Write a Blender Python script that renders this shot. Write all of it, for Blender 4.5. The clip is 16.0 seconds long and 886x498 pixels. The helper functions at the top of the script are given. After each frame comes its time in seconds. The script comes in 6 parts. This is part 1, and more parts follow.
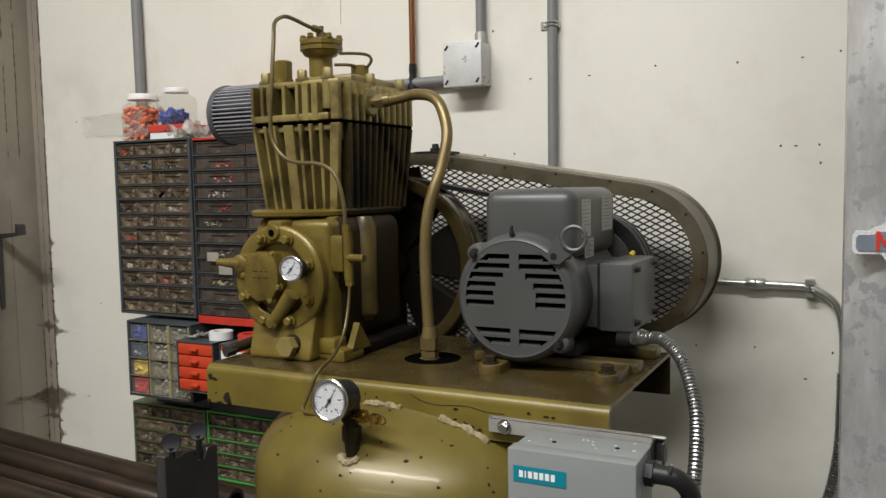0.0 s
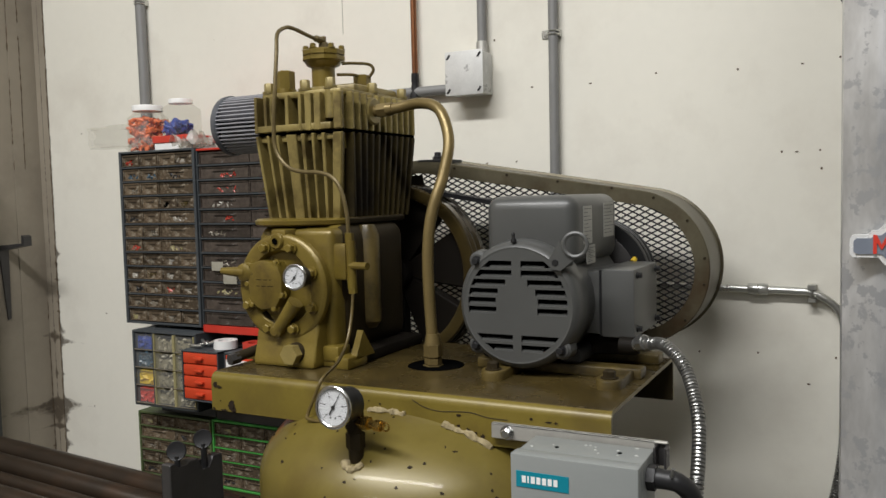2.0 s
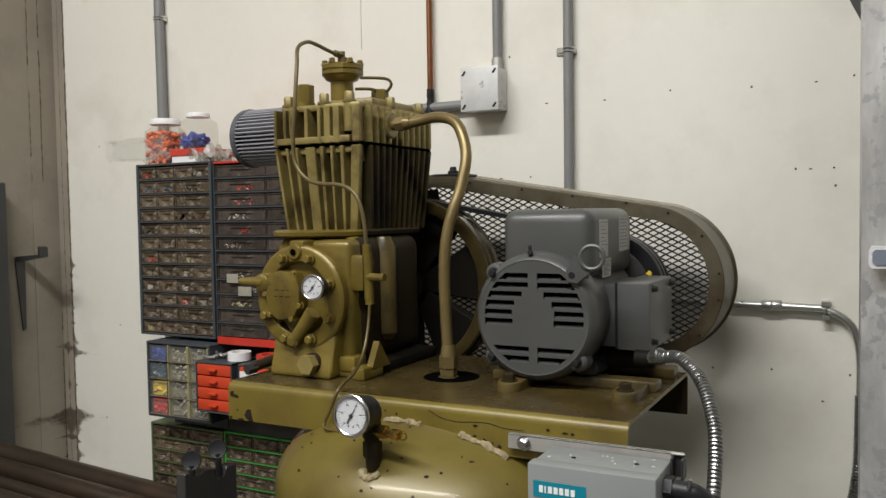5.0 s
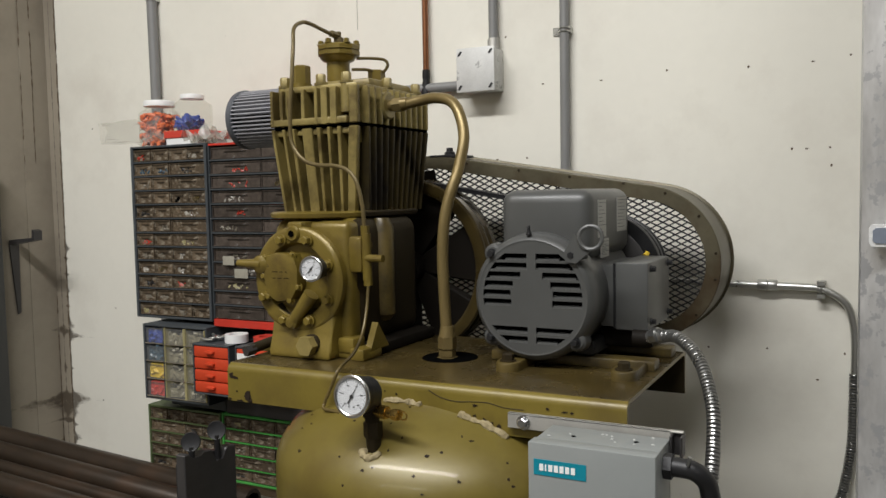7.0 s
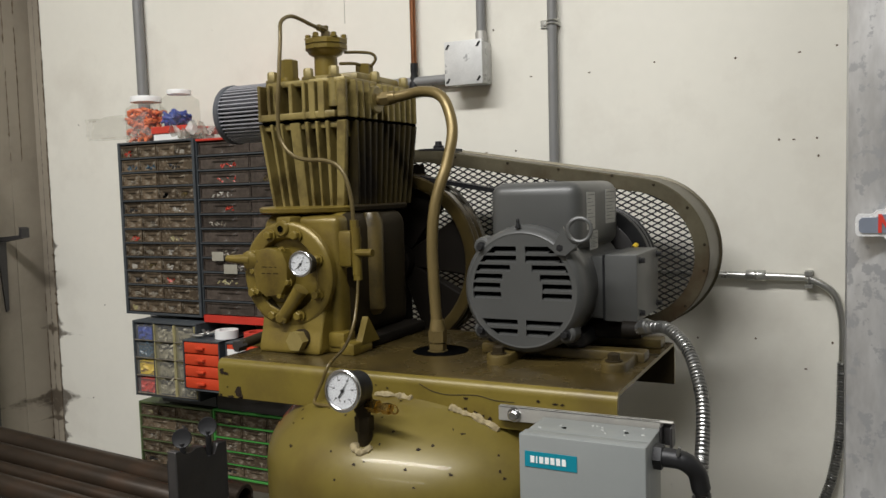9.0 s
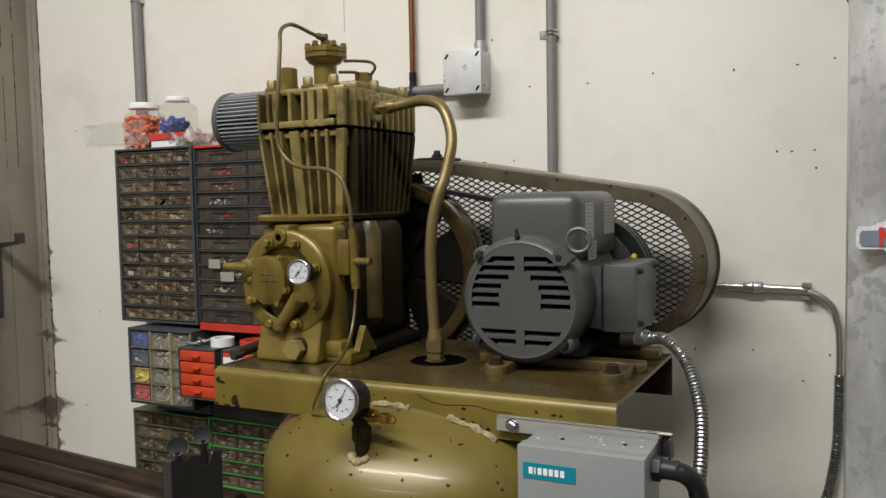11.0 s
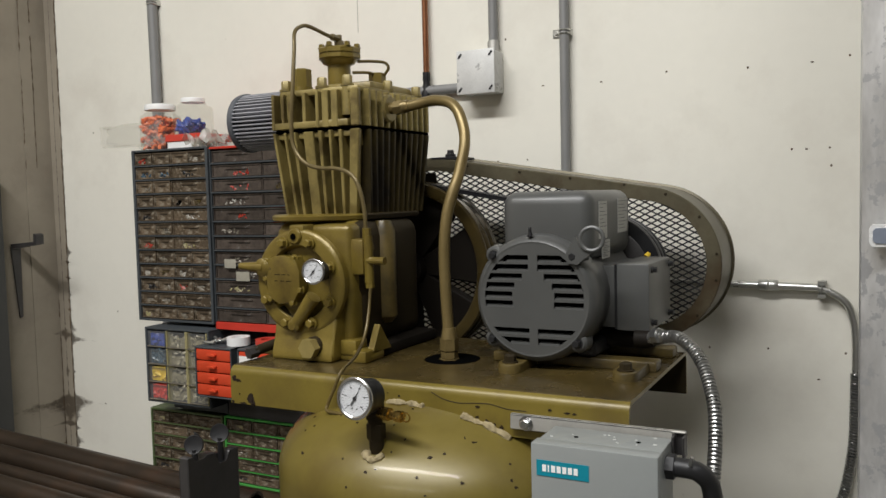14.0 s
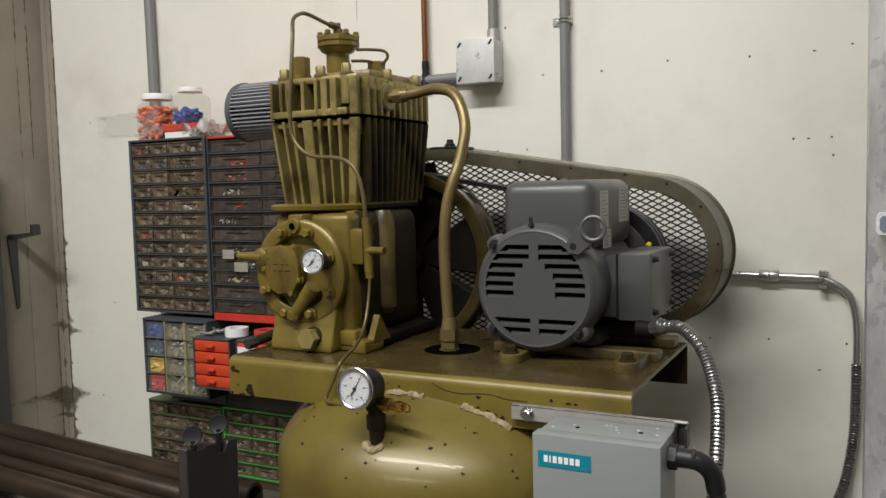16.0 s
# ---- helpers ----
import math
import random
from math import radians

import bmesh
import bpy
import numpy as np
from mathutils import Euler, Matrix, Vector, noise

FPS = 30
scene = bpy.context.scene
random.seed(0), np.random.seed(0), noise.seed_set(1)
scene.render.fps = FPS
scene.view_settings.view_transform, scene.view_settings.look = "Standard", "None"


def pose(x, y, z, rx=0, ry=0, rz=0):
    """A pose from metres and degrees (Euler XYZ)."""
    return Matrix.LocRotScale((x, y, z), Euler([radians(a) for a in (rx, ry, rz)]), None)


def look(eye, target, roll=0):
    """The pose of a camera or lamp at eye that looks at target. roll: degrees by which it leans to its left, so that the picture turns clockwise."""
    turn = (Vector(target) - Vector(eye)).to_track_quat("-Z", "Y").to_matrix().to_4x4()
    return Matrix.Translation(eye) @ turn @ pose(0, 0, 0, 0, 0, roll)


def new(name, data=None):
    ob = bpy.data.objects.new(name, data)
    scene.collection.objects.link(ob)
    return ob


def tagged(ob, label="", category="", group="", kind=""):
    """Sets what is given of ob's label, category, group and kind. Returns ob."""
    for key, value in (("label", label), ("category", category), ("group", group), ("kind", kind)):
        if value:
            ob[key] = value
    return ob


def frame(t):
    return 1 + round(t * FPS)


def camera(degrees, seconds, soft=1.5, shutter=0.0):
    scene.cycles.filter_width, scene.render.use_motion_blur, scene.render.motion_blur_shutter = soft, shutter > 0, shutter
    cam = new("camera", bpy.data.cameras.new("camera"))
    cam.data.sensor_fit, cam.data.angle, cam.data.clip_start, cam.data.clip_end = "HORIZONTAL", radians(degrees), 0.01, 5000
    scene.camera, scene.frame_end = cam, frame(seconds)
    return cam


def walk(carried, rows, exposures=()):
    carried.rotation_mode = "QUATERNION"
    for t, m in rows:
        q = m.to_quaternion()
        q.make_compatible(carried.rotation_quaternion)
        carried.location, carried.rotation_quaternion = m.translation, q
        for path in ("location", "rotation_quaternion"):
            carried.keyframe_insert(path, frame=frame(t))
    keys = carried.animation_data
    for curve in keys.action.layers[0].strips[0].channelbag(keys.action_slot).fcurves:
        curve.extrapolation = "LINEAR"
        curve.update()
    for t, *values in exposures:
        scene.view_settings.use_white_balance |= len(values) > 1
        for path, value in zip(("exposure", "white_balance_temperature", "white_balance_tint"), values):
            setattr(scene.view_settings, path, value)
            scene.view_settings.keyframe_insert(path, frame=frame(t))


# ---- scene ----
cam = camera(56.6, 16.0)
PATH = [
    (0, (0.036, 0.091, 1.611), (-0.871, 1.867, 1.456), -1.0),
    (0.5, (0.039, 0.084, 1.609), (-0.877, 1.857, 1.471), -1.1),
    (1, (0.036, 0.089, 1.61), (-0.884, 1.859, 1.472), -1.2),
    (1.5, (0.039, 0.087, 1.61), (-0.878, 1.859, 1.482), -1.3),
    (2, (0.043, 0.085, 1.609), (-0.874, 1.857, 1.476), -1.4),
    (2.5, (0.042, 0.086, 1.605), (-0.875, 1.86, 1.489), -0.9),
    (3, (0.032, 0.071, 1.606), (-0.908, 1.834, 1.52), -0.8),
    (3.5, (0.035, 0.066, 1.606), (-0.894, 1.836, 1.538), -0.6),
    (4, (0.036, 0.067, 1.604), (-0.908, 1.829, 1.528), -0.9),
    (6.3, (0.032, 0.066, 1.598), (-0.886, 1.839, 1.486), -0.9),
    (6.5, (0.03, 0.063, 1.599), (-0.892, 1.834, 1.476), -0.9),
    (7, (0.028, 0.062, 1.598), (-0.891, 1.834, 1.466), -1.1),
    (7.5, (0.025, 0.068, 1.597), (-0.882, 1.845, 1.456), -1.4),
    (8, (0.028, 0.065, 1.598), (-0.875, 1.844, 1.453), -1.4),
    (8.5, (0.029, 0.062, 1.6), (-0.865, 1.845, 1.452), -1.6),
    (9, (0.029, 0.062, 1.598), (-0.868, 1.843, 1.45), -1.6),
    (11.5, (0.023, 0.062, 1.599), (-0.864, 1.851, 1.475), -1.1),
    (12, (0.024, 0.06, 1.597), (-0.879, 1.84, 1.471), -1.1),
    (12.5, (0.024, 0.057, 1.599), (-0.896, 1.828, 1.474), -1.2),
    (13, (0.024, 0.06, 1.598), (-0.897, 1.831, 1.474), -1.2),
    (13.5, (0.027, 0.06, 1.598), (-0.895, 1.83, 1.47), -1.4),
    (14, (0.028, 0.057, 1.599), (-0.891, 1.828, 1.471), -1.4),
    (14.5, (0.026, 0.057, 1.6), (-0.905, 1.823, 1.474), -1.4),
    (15, (0.023, 0.061, 1.597), (-0.896, 1.833, 1.462), -1.2),
    (15.5, (0.023, 0.066, 1.594), (-0.897, 1.836, 1.455), -1.3),
    (16, (0.02, 0.064, 1.595), (-0.894, 1.836, 1.447), -1.4),
]
walk(cam, [(t, look(eye, target, roll)) for t, eye, target, roll in PATH])

# ---- world and lights ----
world = bpy.data.worlds.new("world")
scene.world = world
world.use_nodes = True
world.node_tree.nodes["Background"].inputs[0].default_value = (0.8, 0.78, 0.72, 1)
world.node_tree.nodes["Background"].inputs[1].default_value = 0.02


def area_lamp(name, eye, target, sx, sy, watts, color=(0.975, 0.97, 0.965)):
    data = bpy.data.lights.new(name, "AREA")
    data.shape, data.size, data.size_y, data.energy, data.color = "RECTANGLE", sx, sy, watts, color
    ob = new(name, data)
    ob.matrix_world = look(eye, target)
    return ob


LAMPS = [(-0.80, -0.60, 175.0), (-0.75, -3.3, 60.0)]
for lx, ly, watts in LAMPS:
    area_lamp("tube_light", (lx, ly, 3.985), (lx, ly, 0), 2.9, 0.30, watts)
scene.view_settings.exposure = 0.0


# ---- materials ----
def mat(name, base, rough=0.5, metal=0.0, vary=0.15, scale=12.0, bump=0.02, fine=220.0, chips=None, per_object=0.0,
        streak=None, spec=0.5, coat=0.0, grime=None):
    """Procedural surface: two scales of tint, fine relief, optional chips (colour, amount, scale) and per-object shade."""
    m = bpy.data.materials.new(name)
    m.use_nodes = True
    nt = m.node_tree
    bsdf = nt.nodes["Principled BSDF"]
    N, Lk = nt.nodes.new, nt.links.new
    tex = N("ShaderNodeTexCoord")
    src = tex.outputs["Object"]
    if streak:
        mp = N("ShaderNodeMapping")
        mp.inputs["Scale"].default_value = streak
        Lk(src, mp.inputs["Vector"])
        src = mp.outputs["Vector"]
    n1 = N("ShaderNodeTexNoise")
    n1.inputs["Scale"].default_value, n1.inputs["Detail"].default_value, n1.inputs["Roughness"].default_value = scale, 6, 0.6
    Lk(src, n1.inputs["Vector"])
    n2 = N("ShaderNodeTexNoise")
    n2.inputs["Scale"].default_value, n2.inputs["Detail"].default_value = fine, 3
    Lk(src, n2.inputs["Vector"])
    add = N("ShaderNodeMath")
    add.operation = "MULTIPLY_ADD"
    add.inputs[1].default_value = 0.3
    Lk(n2.outputs["Fac"], add.inputs[0])
    Lk(n1.outputs["Fac"], add.inputs[2])
    ramp = N("ShaderNodeMapRange")
    ramp.inputs["From Min"].default_value, ramp.inputs["From Max"].default_value = 0.35, 0.95
    ramp.inputs["To Min"].default_value, ramp.inputs["To Max"].default_value = 1 - vary, 1 + vary
    Lk(add.outputs[0], ramp.inputs["Value"])
    val = ramp.outputs["Result"]
    if per_object:
        info = N("ShaderNodeObjectInfo")
        r2 = N("ShaderNodeMapRange")
        r2.inputs["To Min"].default_value, r2.inputs["To Max"].default_value = 1 - per_object, 1 + per_object
        Lk(info.outputs["Random"], r2.inputs["Value"])
        mul = N("ShaderNodeMath")
        mul.operation = "MULTIPLY"
        Lk(val, mul.inputs[0])
        Lk(r2.outputs["Result"], mul.inputs[1])
        val = mul.outputs[0]
    col = N("ShaderNodeVectorMath")
    col.operation = "SCALE"
    col.inputs[0].default_value = base
    Lk(val, col.inputs["Scale"])
    out = col.outputs["Vector"]
    if chips:
        c_col, amount, c_scale = chips
        n3 = N("ShaderNodeTexNoise")
        n3.inputs["Scale"].default_value, n3.inputs["Detail"].default_value, n3.inputs["Roughness"].default_value = c_scale, 5, 0.65
        Lk(tex.outputs["Object"], n3.inputs["Vector"])
        r3 = N("ShaderNodeMapRange")
        r3.inputs["From Min"].default_value, r3.inputs["From Max"].default_value = 1 - amount - 0.02, 1 - amount + 0.02
        Lk(n3.outputs["Fac"], r3.inputs["Value"])
        mix = N("ShaderNodeMix")
        mix.data_type = "RGBA"
        Lk(r3.outputs["Result"], mix.inputs["Factor"])
        Lk(out, mix.inputs["A"])
        mix.inputs["B"].default_value = (*c_col, 1)
        out = mix.outputs["Result"]
    if grime:
        g_col, g_from, g_to, g_scale = grime
        n4 = N("ShaderNodeTexNoise")
        n4.inputs["Scale"].default_value, n4.inputs["Detail"].default_value, n4.inputs["Roughness"].default_value = g_scale, 8, 0.62
        Lk(tex.outputs["Object"], n4.inputs["Vector"])
        r4 = N("ShaderNodeMapRange")
        r4.inputs["From Min"].default_value, r4.inputs["From Max"].default_value = g_from, g_to
        Lk(n4.outputs["Fac"], r4.inputs["Value"])
        mix = N("ShaderNodeMix")
        mix.data_type = "RGBA"
        Lk(r4.outputs["Result"], mix.inputs["Factor"])
        Lk(out, mix.inputs["A"])
        mix.inputs["B"].default_value = (*g_col, 1)
        out = mix.outputs["Result"]
    Lk(out, bsdf.inputs["Base Color"])
    rr = N("ShaderNodeMapRange")
    rr.inputs["To Min"].default_value, rr.inputs["To Max"].default_value = max(0.02, rough - 0.1), min(1, rough + 0.12)
    Lk(n1.outputs["Fac"], rr.inputs["Value"])
    Lk(rr.outputs["Result"], bsdf.inputs["Roughness"])
    bsdf.inputs["Metallic"].default_value = metal
    bsdf.inputs["Specular IOR Level"].default_value = spec
    bsdf.inputs["Coat Weight"].default_value = coat
    if bump:
        b = N("ShaderNodeBump")
        b.inputs["Strength"].default_value, b.inputs["Distance"].default_value = bump * 8, 0.002
        Lk(add.outputs[0], b.inputs["Height"])
        Lk(b.outputs["Normal"], bsdf.inputs["Normal"])
    return m


def clear(name, tint, rough=0.1, alpha_mix=0.75):
    """Thin clear plastic: mostly see-through with gloss."""
    m = bpy.data.materials.new(name)
    m.use_nodes = True
    nt = m.node_tree
    nt.nodes.clear()
    o = nt.nodes.new("ShaderNodeOutputMaterial")
    t = nt.nodes.new("ShaderNodeBsdfTransparent")
    t.inputs[0].default_value = (*tint, 1)
    p = nt.nodes.new("ShaderNodeBsdfPrincipled")
    p.inputs["Base Color"].default_value = (*[0.6 * c for c in tint], 1)
    p.inputs["Roughness"].default_value = rough
    n = nt.nodes.new("ShaderNodeTexNoise")
    n.inputs["Scale"].default_value = 30
    r = nt.nodes.new("ShaderNodeMapRange")
    r.inputs["To Min"].default_value, r.inputs["To Max"].default_value = 1.1 - alpha_mix - 0.15, 1.1 - alpha_mix + 0.15
    x = nt.nodes.new("ShaderNodeMixShader")
    nt.links.new(n.outputs["Fac"], r.inputs["Value"])
    nt.links.new(r.outputs["Result"], x.inputs[0])
    nt.links.new(t.outputs[0], x.inputs[1])
    nt.links.new(p.outputs[0], x.inputs[2])
    nt.links.new(x.outputs[0], o.inputs[0])
    return m


RUST = (0.035, 0.025, 0.015)
OIL = (0.03, 0.022, 0.010)
M_OLIVE = mat("olive_paint", (0.154, 0.116, 0.019), 0.35, 0.1, 0.16, 9, 0.016, 160, (RUST, 0.262, 26), grime=((0.095, 0.066, 0.015), 0.48, 0.74, 7))
M_TANK = mat("glossy_olive_tank_enamel", (0.136, 0.104, 0.019), 0.36, 0.1, 0.14, 6, 0.008, 90, (RUST, 0.262, 26), grime=((0.082, 0.054, 0.010), 0.46, 0.74, 5), spec=0.5, coat=0.1)
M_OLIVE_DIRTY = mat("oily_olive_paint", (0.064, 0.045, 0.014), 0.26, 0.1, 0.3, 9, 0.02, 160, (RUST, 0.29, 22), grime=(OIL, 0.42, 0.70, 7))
M_RAIL = mat("oil_browned_olive_rail", (0.112, 0.080, 0.023), 0.36, 0.1, 0.25, 14, 0.03, 200, (RUST, 0.29, 30), grime=(OIL, 0.44, 0.68, 16))
M_CAST = mat("olive_cast", (0.178, 0.129, 0.024), 0.33, 0.2, 0.26, 24, 0.06, 300, (RUST, 0.285, 30), grime=((0.072, 0.047, 0.011), 0.46, 0.70, 12))
M_CAST_PALE = mat("pale_olive_cast", (0.252, 0.198, 0.068), 0.37, 0.2, 0.26, 24, 0.06, 300, (RUST, 0.285, 30), grime=((0.095, 0.069, 0.024), 0.48, 0.68, 15))
# Dark copy of the cast paint: oil plus shade of right fins and cover recess.
M_CAST_OIL_SHADE = mat("oil_and_shade_olive_cast", (0.054, 0.040, 0.012), 0.55, 0.1, 0.3, 16, 0.05, 260, grime=((0.014, 0.011, 0.007), 0.40, 0.62, 8), spec=0.25)
# Dark olive for greasy parts, and for shade painted on sides and in gaps.
M_GREASE_SHADE = mat("grease_and_shade_olive", (0.024, 0.017, 0.007), 0.6, 0.0, 0.35, 14, 0.04, 240, spec=0.2)
# Black for the gland, and for shade painted on base flange, hub and spokes.
M_BLACK_SHADE = mat("black_iron_and_shade", (0.008, 0.006, 0.004), 0.65, 0.0, 0.3, 14, 0.04, 240, spec=0.15)
M_POST = mat("dull_dark_steel", (0.042, 0.042, 0.040), 0.5, 0.1, 0.2, 8, 0.02, 120)
M_TAG = mat("creased_off_white_paper", (0.33, 0.31, 0.25), 0.6, 0, 0.25, 30, 0.08, 60)
M_HOSE = mat("dull_armoured_steel", (0.25, 0.25, 0.24), 0.28, 0.85, 0.15, 30, 0.01)
M_BRASSY = mat("bronze_pipe", (0.19, 0.14, 0.055), 0.34, 0.45, 0.15, 20, 0.01, 200)
M_TUBE = mat("thin_tube_bronze", (0.135, 0.102, 0.042), 0.38, 0.35, 0.2, 30, 0.01, 200)
M_BRASS = mat("brass", (0.45, 0.29, 0.08), 0.25, 1.0, 0.1, 30, 0.01)
M_COPPER = mat("copper", (0.27, 0.115, 0.055), 0.35, 0.9, 0.25, 25, 0.01)
M_MOTOR = mat("grey_motor_paint", (0.068, 0.069, 0.066), 0.36, 0.0, 0.07, 10, 0.015, 320)
M_BLACK = mat("black_steel", (0.014, 0.014, 0.015), 0.45, 0.2, 0.3, 30, 0.03)
M_DARK = mat("dark_cavity", (0.002, 0.002, 0.002), 0.9, 0, 0.2, 20, 0.0, spec=0.0)
M_CHIP = mat("rust_brown_bare_metal", (0.020, 0.013, 0.008), 0.75, 0, 0.4, 60, 0.05, 200, spec=0.2)
M_RUBBER = mat("black_rubber_belt", (0.018, 0.018, 0.02), 0.30, 0, 0.2, 30, 0.02)
M_CHROME = mat("chrome", (0.55, 0.55, 0.55), 0.2, 1.0, 0.05, 10, 0.0)
M_ZINC = mat("zinc_plated", (0.55, 0.55, 0.52), 0.3, 0.9, 0.1, 30, 0.01)
M_GALV = mat("galvanised_sheet", (0.53, 0.535, 0.54), 0.33, 0.65, 0.34, 22, 0.012, 150, ((0.43, 0.44, 0.46), 0.44, 48), streak=(1, 1, 0.35))
M_GALV_BOX = mat("galvanised_box", (0.62, 0.62, 0.60), 0.55, 0.15, 0.12, 25, 0.02, 200, ((0.36, 0.36, 0.35), 0.36, 24))
M_CONDUIT = mat("grey_painted_conduit", (0.225, 0.225, 0.22), 0.45, 0.1, 0.08, 12, 0.01)
M_DIAL = mat("white_dial", (0.52, 0.53, 0.54), 0.5, 0, 0.03, 20, 0)
M_INK = mat("black_ink", (0.015, 0.015, 0.015), 0.6, 0, 0.1, 20, 0)
M_STARTER = mat("grey_enclosure_paint", (0.215, 0.228, 0.222), 0.38, 0.0, 0.05, 10, 0.008, 300)
M_TEAL = mat("teal_plate", (0.0, 0.20, 0.27), 0.4, 0, 0.05, 20, 0)
M_WHITE = mat("white_print", (0.8, 0.8, 0.78), 0.5, 0, 0.03, 20, 0)
M_STICKER = mat("silver_sticker", (0.42, 0.42, 0.40), 0.45, 0.2, 0.1, 60, 0)
M_GUARD = mat("guard_sheet_steel", (0.098, 0.085, 0.052), 0.42, 0.35, 0.25, 14, 0.012, 180, (RUST, 0.27, 30), grime=((0.060, 0.038, 0.018), 0.5, 0.68, 9))
M_WELD = mat("weld_filler", (0.27, 0.22, 0.12), 0.8, 0, 0.3, 40, 0.1, 120)
M_CABGREY = mat("blue_grey_cabinet_steel", (0.056, 0.064, 0.070), 0.45, 0.1, 0.15, 14, 0.01)
M_CABRED = mat("red_cabinet_steel", (0.50, 0.035, 0.02), 0.42, 0, 0.12, 14, 0.01)
M_CABGREEN = mat("dull_green_cabinet_steel", (0.085, 0.115, 0.045), 0.5, 0.05, 0.15, 14, 0.01)
M_CABGREEN2 = mat("bright_green_cabinet_steel", (0.055, 0.28, 0.05), 0.45, 0.05, 0.15, 14, 0.01)
M_DRAWER = mat("smoky_clear_drawer", (0.092, 0.068, 0.044), 0.25, 0, 0.6, 60, 0.02, 240, ((0.22, 0.19, 0.145), 0.40, 85), per_object=0.35)
M_DRAWER_DK = mat("dark_smoky_drawer", (0.058, 0.046, 0.038), 0.2, 0, 0.7, 50, 0.02, 240, ((0.17, 0.165, 0.16), 0.33, 65), per_object=0.4)
M_DR_RED = mat("drawer_of_red_parts", (0.36, 0.04, 0.025), 0.25, 0, 0.5, 60, 0.03)
M_DR_BLUE = mat("drawer_of_blue_parts", (0.035, 0.075, 0.11), 0.25, 0, 0.5, 60, 0.03)
M_DR_WHITE = mat("drawer_of_white_parts", (0.32, 0.30, 0.26), 0.3, 0, 0.4, 60, 0.03)
M_ORANGE_DR = mat("orange_red_drawer_plastic", (0.55, 0.055, 0.018), 0.4, 0, 0.06, 14, 0.005)
M_YELLOW = mat("yellow_parts", (0.62, 0.42, 0.02), 0.45, 0, 0.3, 70, 0.05)
M_BLUE = mat("blue_parts", (0.02, 0.05, 0.28), 0.4, 0, 0.3, 80, 0.05)
M_ORANGE = mat("orange_plugs", (0.75, 0.16, 0.04), 0.45, 0, 0.25, 60, 0.05, per_object=0.2)
M_CREAM = mat("cream_plastic", (0.34, 0.30, 0.15), 0.4, 0, 0.15, 40, 0.02)
M_GREYPART = mat("pale_hardware", (0.17, 0.15, 0.115), 0.4, 0.2, 0.5, 80, 0.05)
M_BIN = mat("hardware_in_cloudy_bins", (0.23, 0.205, 0.135), 0.4, 0.1, 0.4, 70, 0.05)
M_CARD = mat("red_carton", (0.55, 0.05, 0.03), 0.5, 0, 0.08, 14, 0)
M_CLEAR = clear("clear_plastic", (0.95, 0.95, 0.93), 0.1, 1.02)
M_FILM = clear("plastic_film", (0.95, 0.945, 0.92), 0.18, 0.94)
M_FILM_THICK = clear("bunched_plastic_film", (0.90, 0.88, 0.82), 0.25, 0.62)
M_GLASS = clear("gauge_glass", (0.97, 0.97, 0.97), 0.03, 1.0)
M_FILTER = mat("pleated_filter_media", (0.29, 0.29, 0.31), 0.75, 0, 0.15, 60, 0.05)
M_FILTER_CAP = mat("grey_filter_cap", (0.075, 0.08, 0.09), 0.5, 0, 0.1, 20, 0.01)
M_STEELBAR = mat("brown_mill_scale_steel", (0.030, 0.021, 0.014), 0.38, 0.3, 0.45, 9, 0.05, 90, streak=(0.25, 1, 1), spec=0.3, grime=((0.047, 0.028, 0.017), 0.5, 0.7, 9))
M_PLATE = mat("dark_steel_plate", (0.056, 0.053, 0.052), 0.42, 0.4, 0.3, 12, 0.03)
M_CONCRETE = mat("concrete_floor", (0.15, 0.145, 0.13), 0.75, 0, 0.2, 3, 0.04, 60)
M_FAR = mat("dull_far_wall", (0.30, 0.29, 0.27), 0.8, 0, 0.1, 1.5, 0.01)
M_CEIL = mat("grey_ceiling", (0.35, 0.34, 0.32), 0.8, 0, 0.05, 2, 0.01)
M_WOOD = mat("worn_bench_wood", (0.22, 0.15, 0.09), 0.65, 0, 0.3, 5, 0.05, 60, streak=(0.15, 1, 1))
M_LAMP = mat("white_enamel", (0.8, 0.8, 0.78), 0.4, 0, 0.03, 5, 0)
M_WALL = mat("cream_painted_panel", (0.775, 0.753, 0.668), 0.55, 0, 0.04, 2.2, 0.006, 40, ((0.55, 0.52, 0.45), 0.25, 30), grime=((0.69, 0.66, 0.58), 0.50, 0.72, 3.5))
# Base well darker than M_WALL overall, with brown grime patches over it.
M_WALL_L = mat("dark_grimy_panel", (0.288, 0.252, 0.196), 0.6, 0, 0.10, 3.5, 0.01, 30, ((0.20, 0.17, 0.12), 0.27, 18), grime=((0.21, 0.18, 0.14), 0.50, 0.75, 4))
M_STRUT = mat("dull_zinc_strut", (0.36, 0.35, 0.32), 0.5, 0.35, 0.15, 25, 0.01)
M_GRIME = mat("rusty_soot", (0.11, 0.078, 0.048), 0.8, 0, 0.4, 30, 0.05)


# ---- mesh helpers ----
BASE = {}


def finish(bm, name, material, smooth=True):
    bmesh.ops.recalc_face_normals(bm, faces=bm.faces)
    if smooth:
        for f in bm.faces:
            f.smooth = True
        for e in bm.edges:
            if len(e.link_faces) == 2 and e.calc_face_angle(0) > 0.6:
                e.smooth = False
    me = bpy.data.meshes.new(name)
    bm.to_mesh(me)
    bm.free()
    me.materials.append(material)
    return me


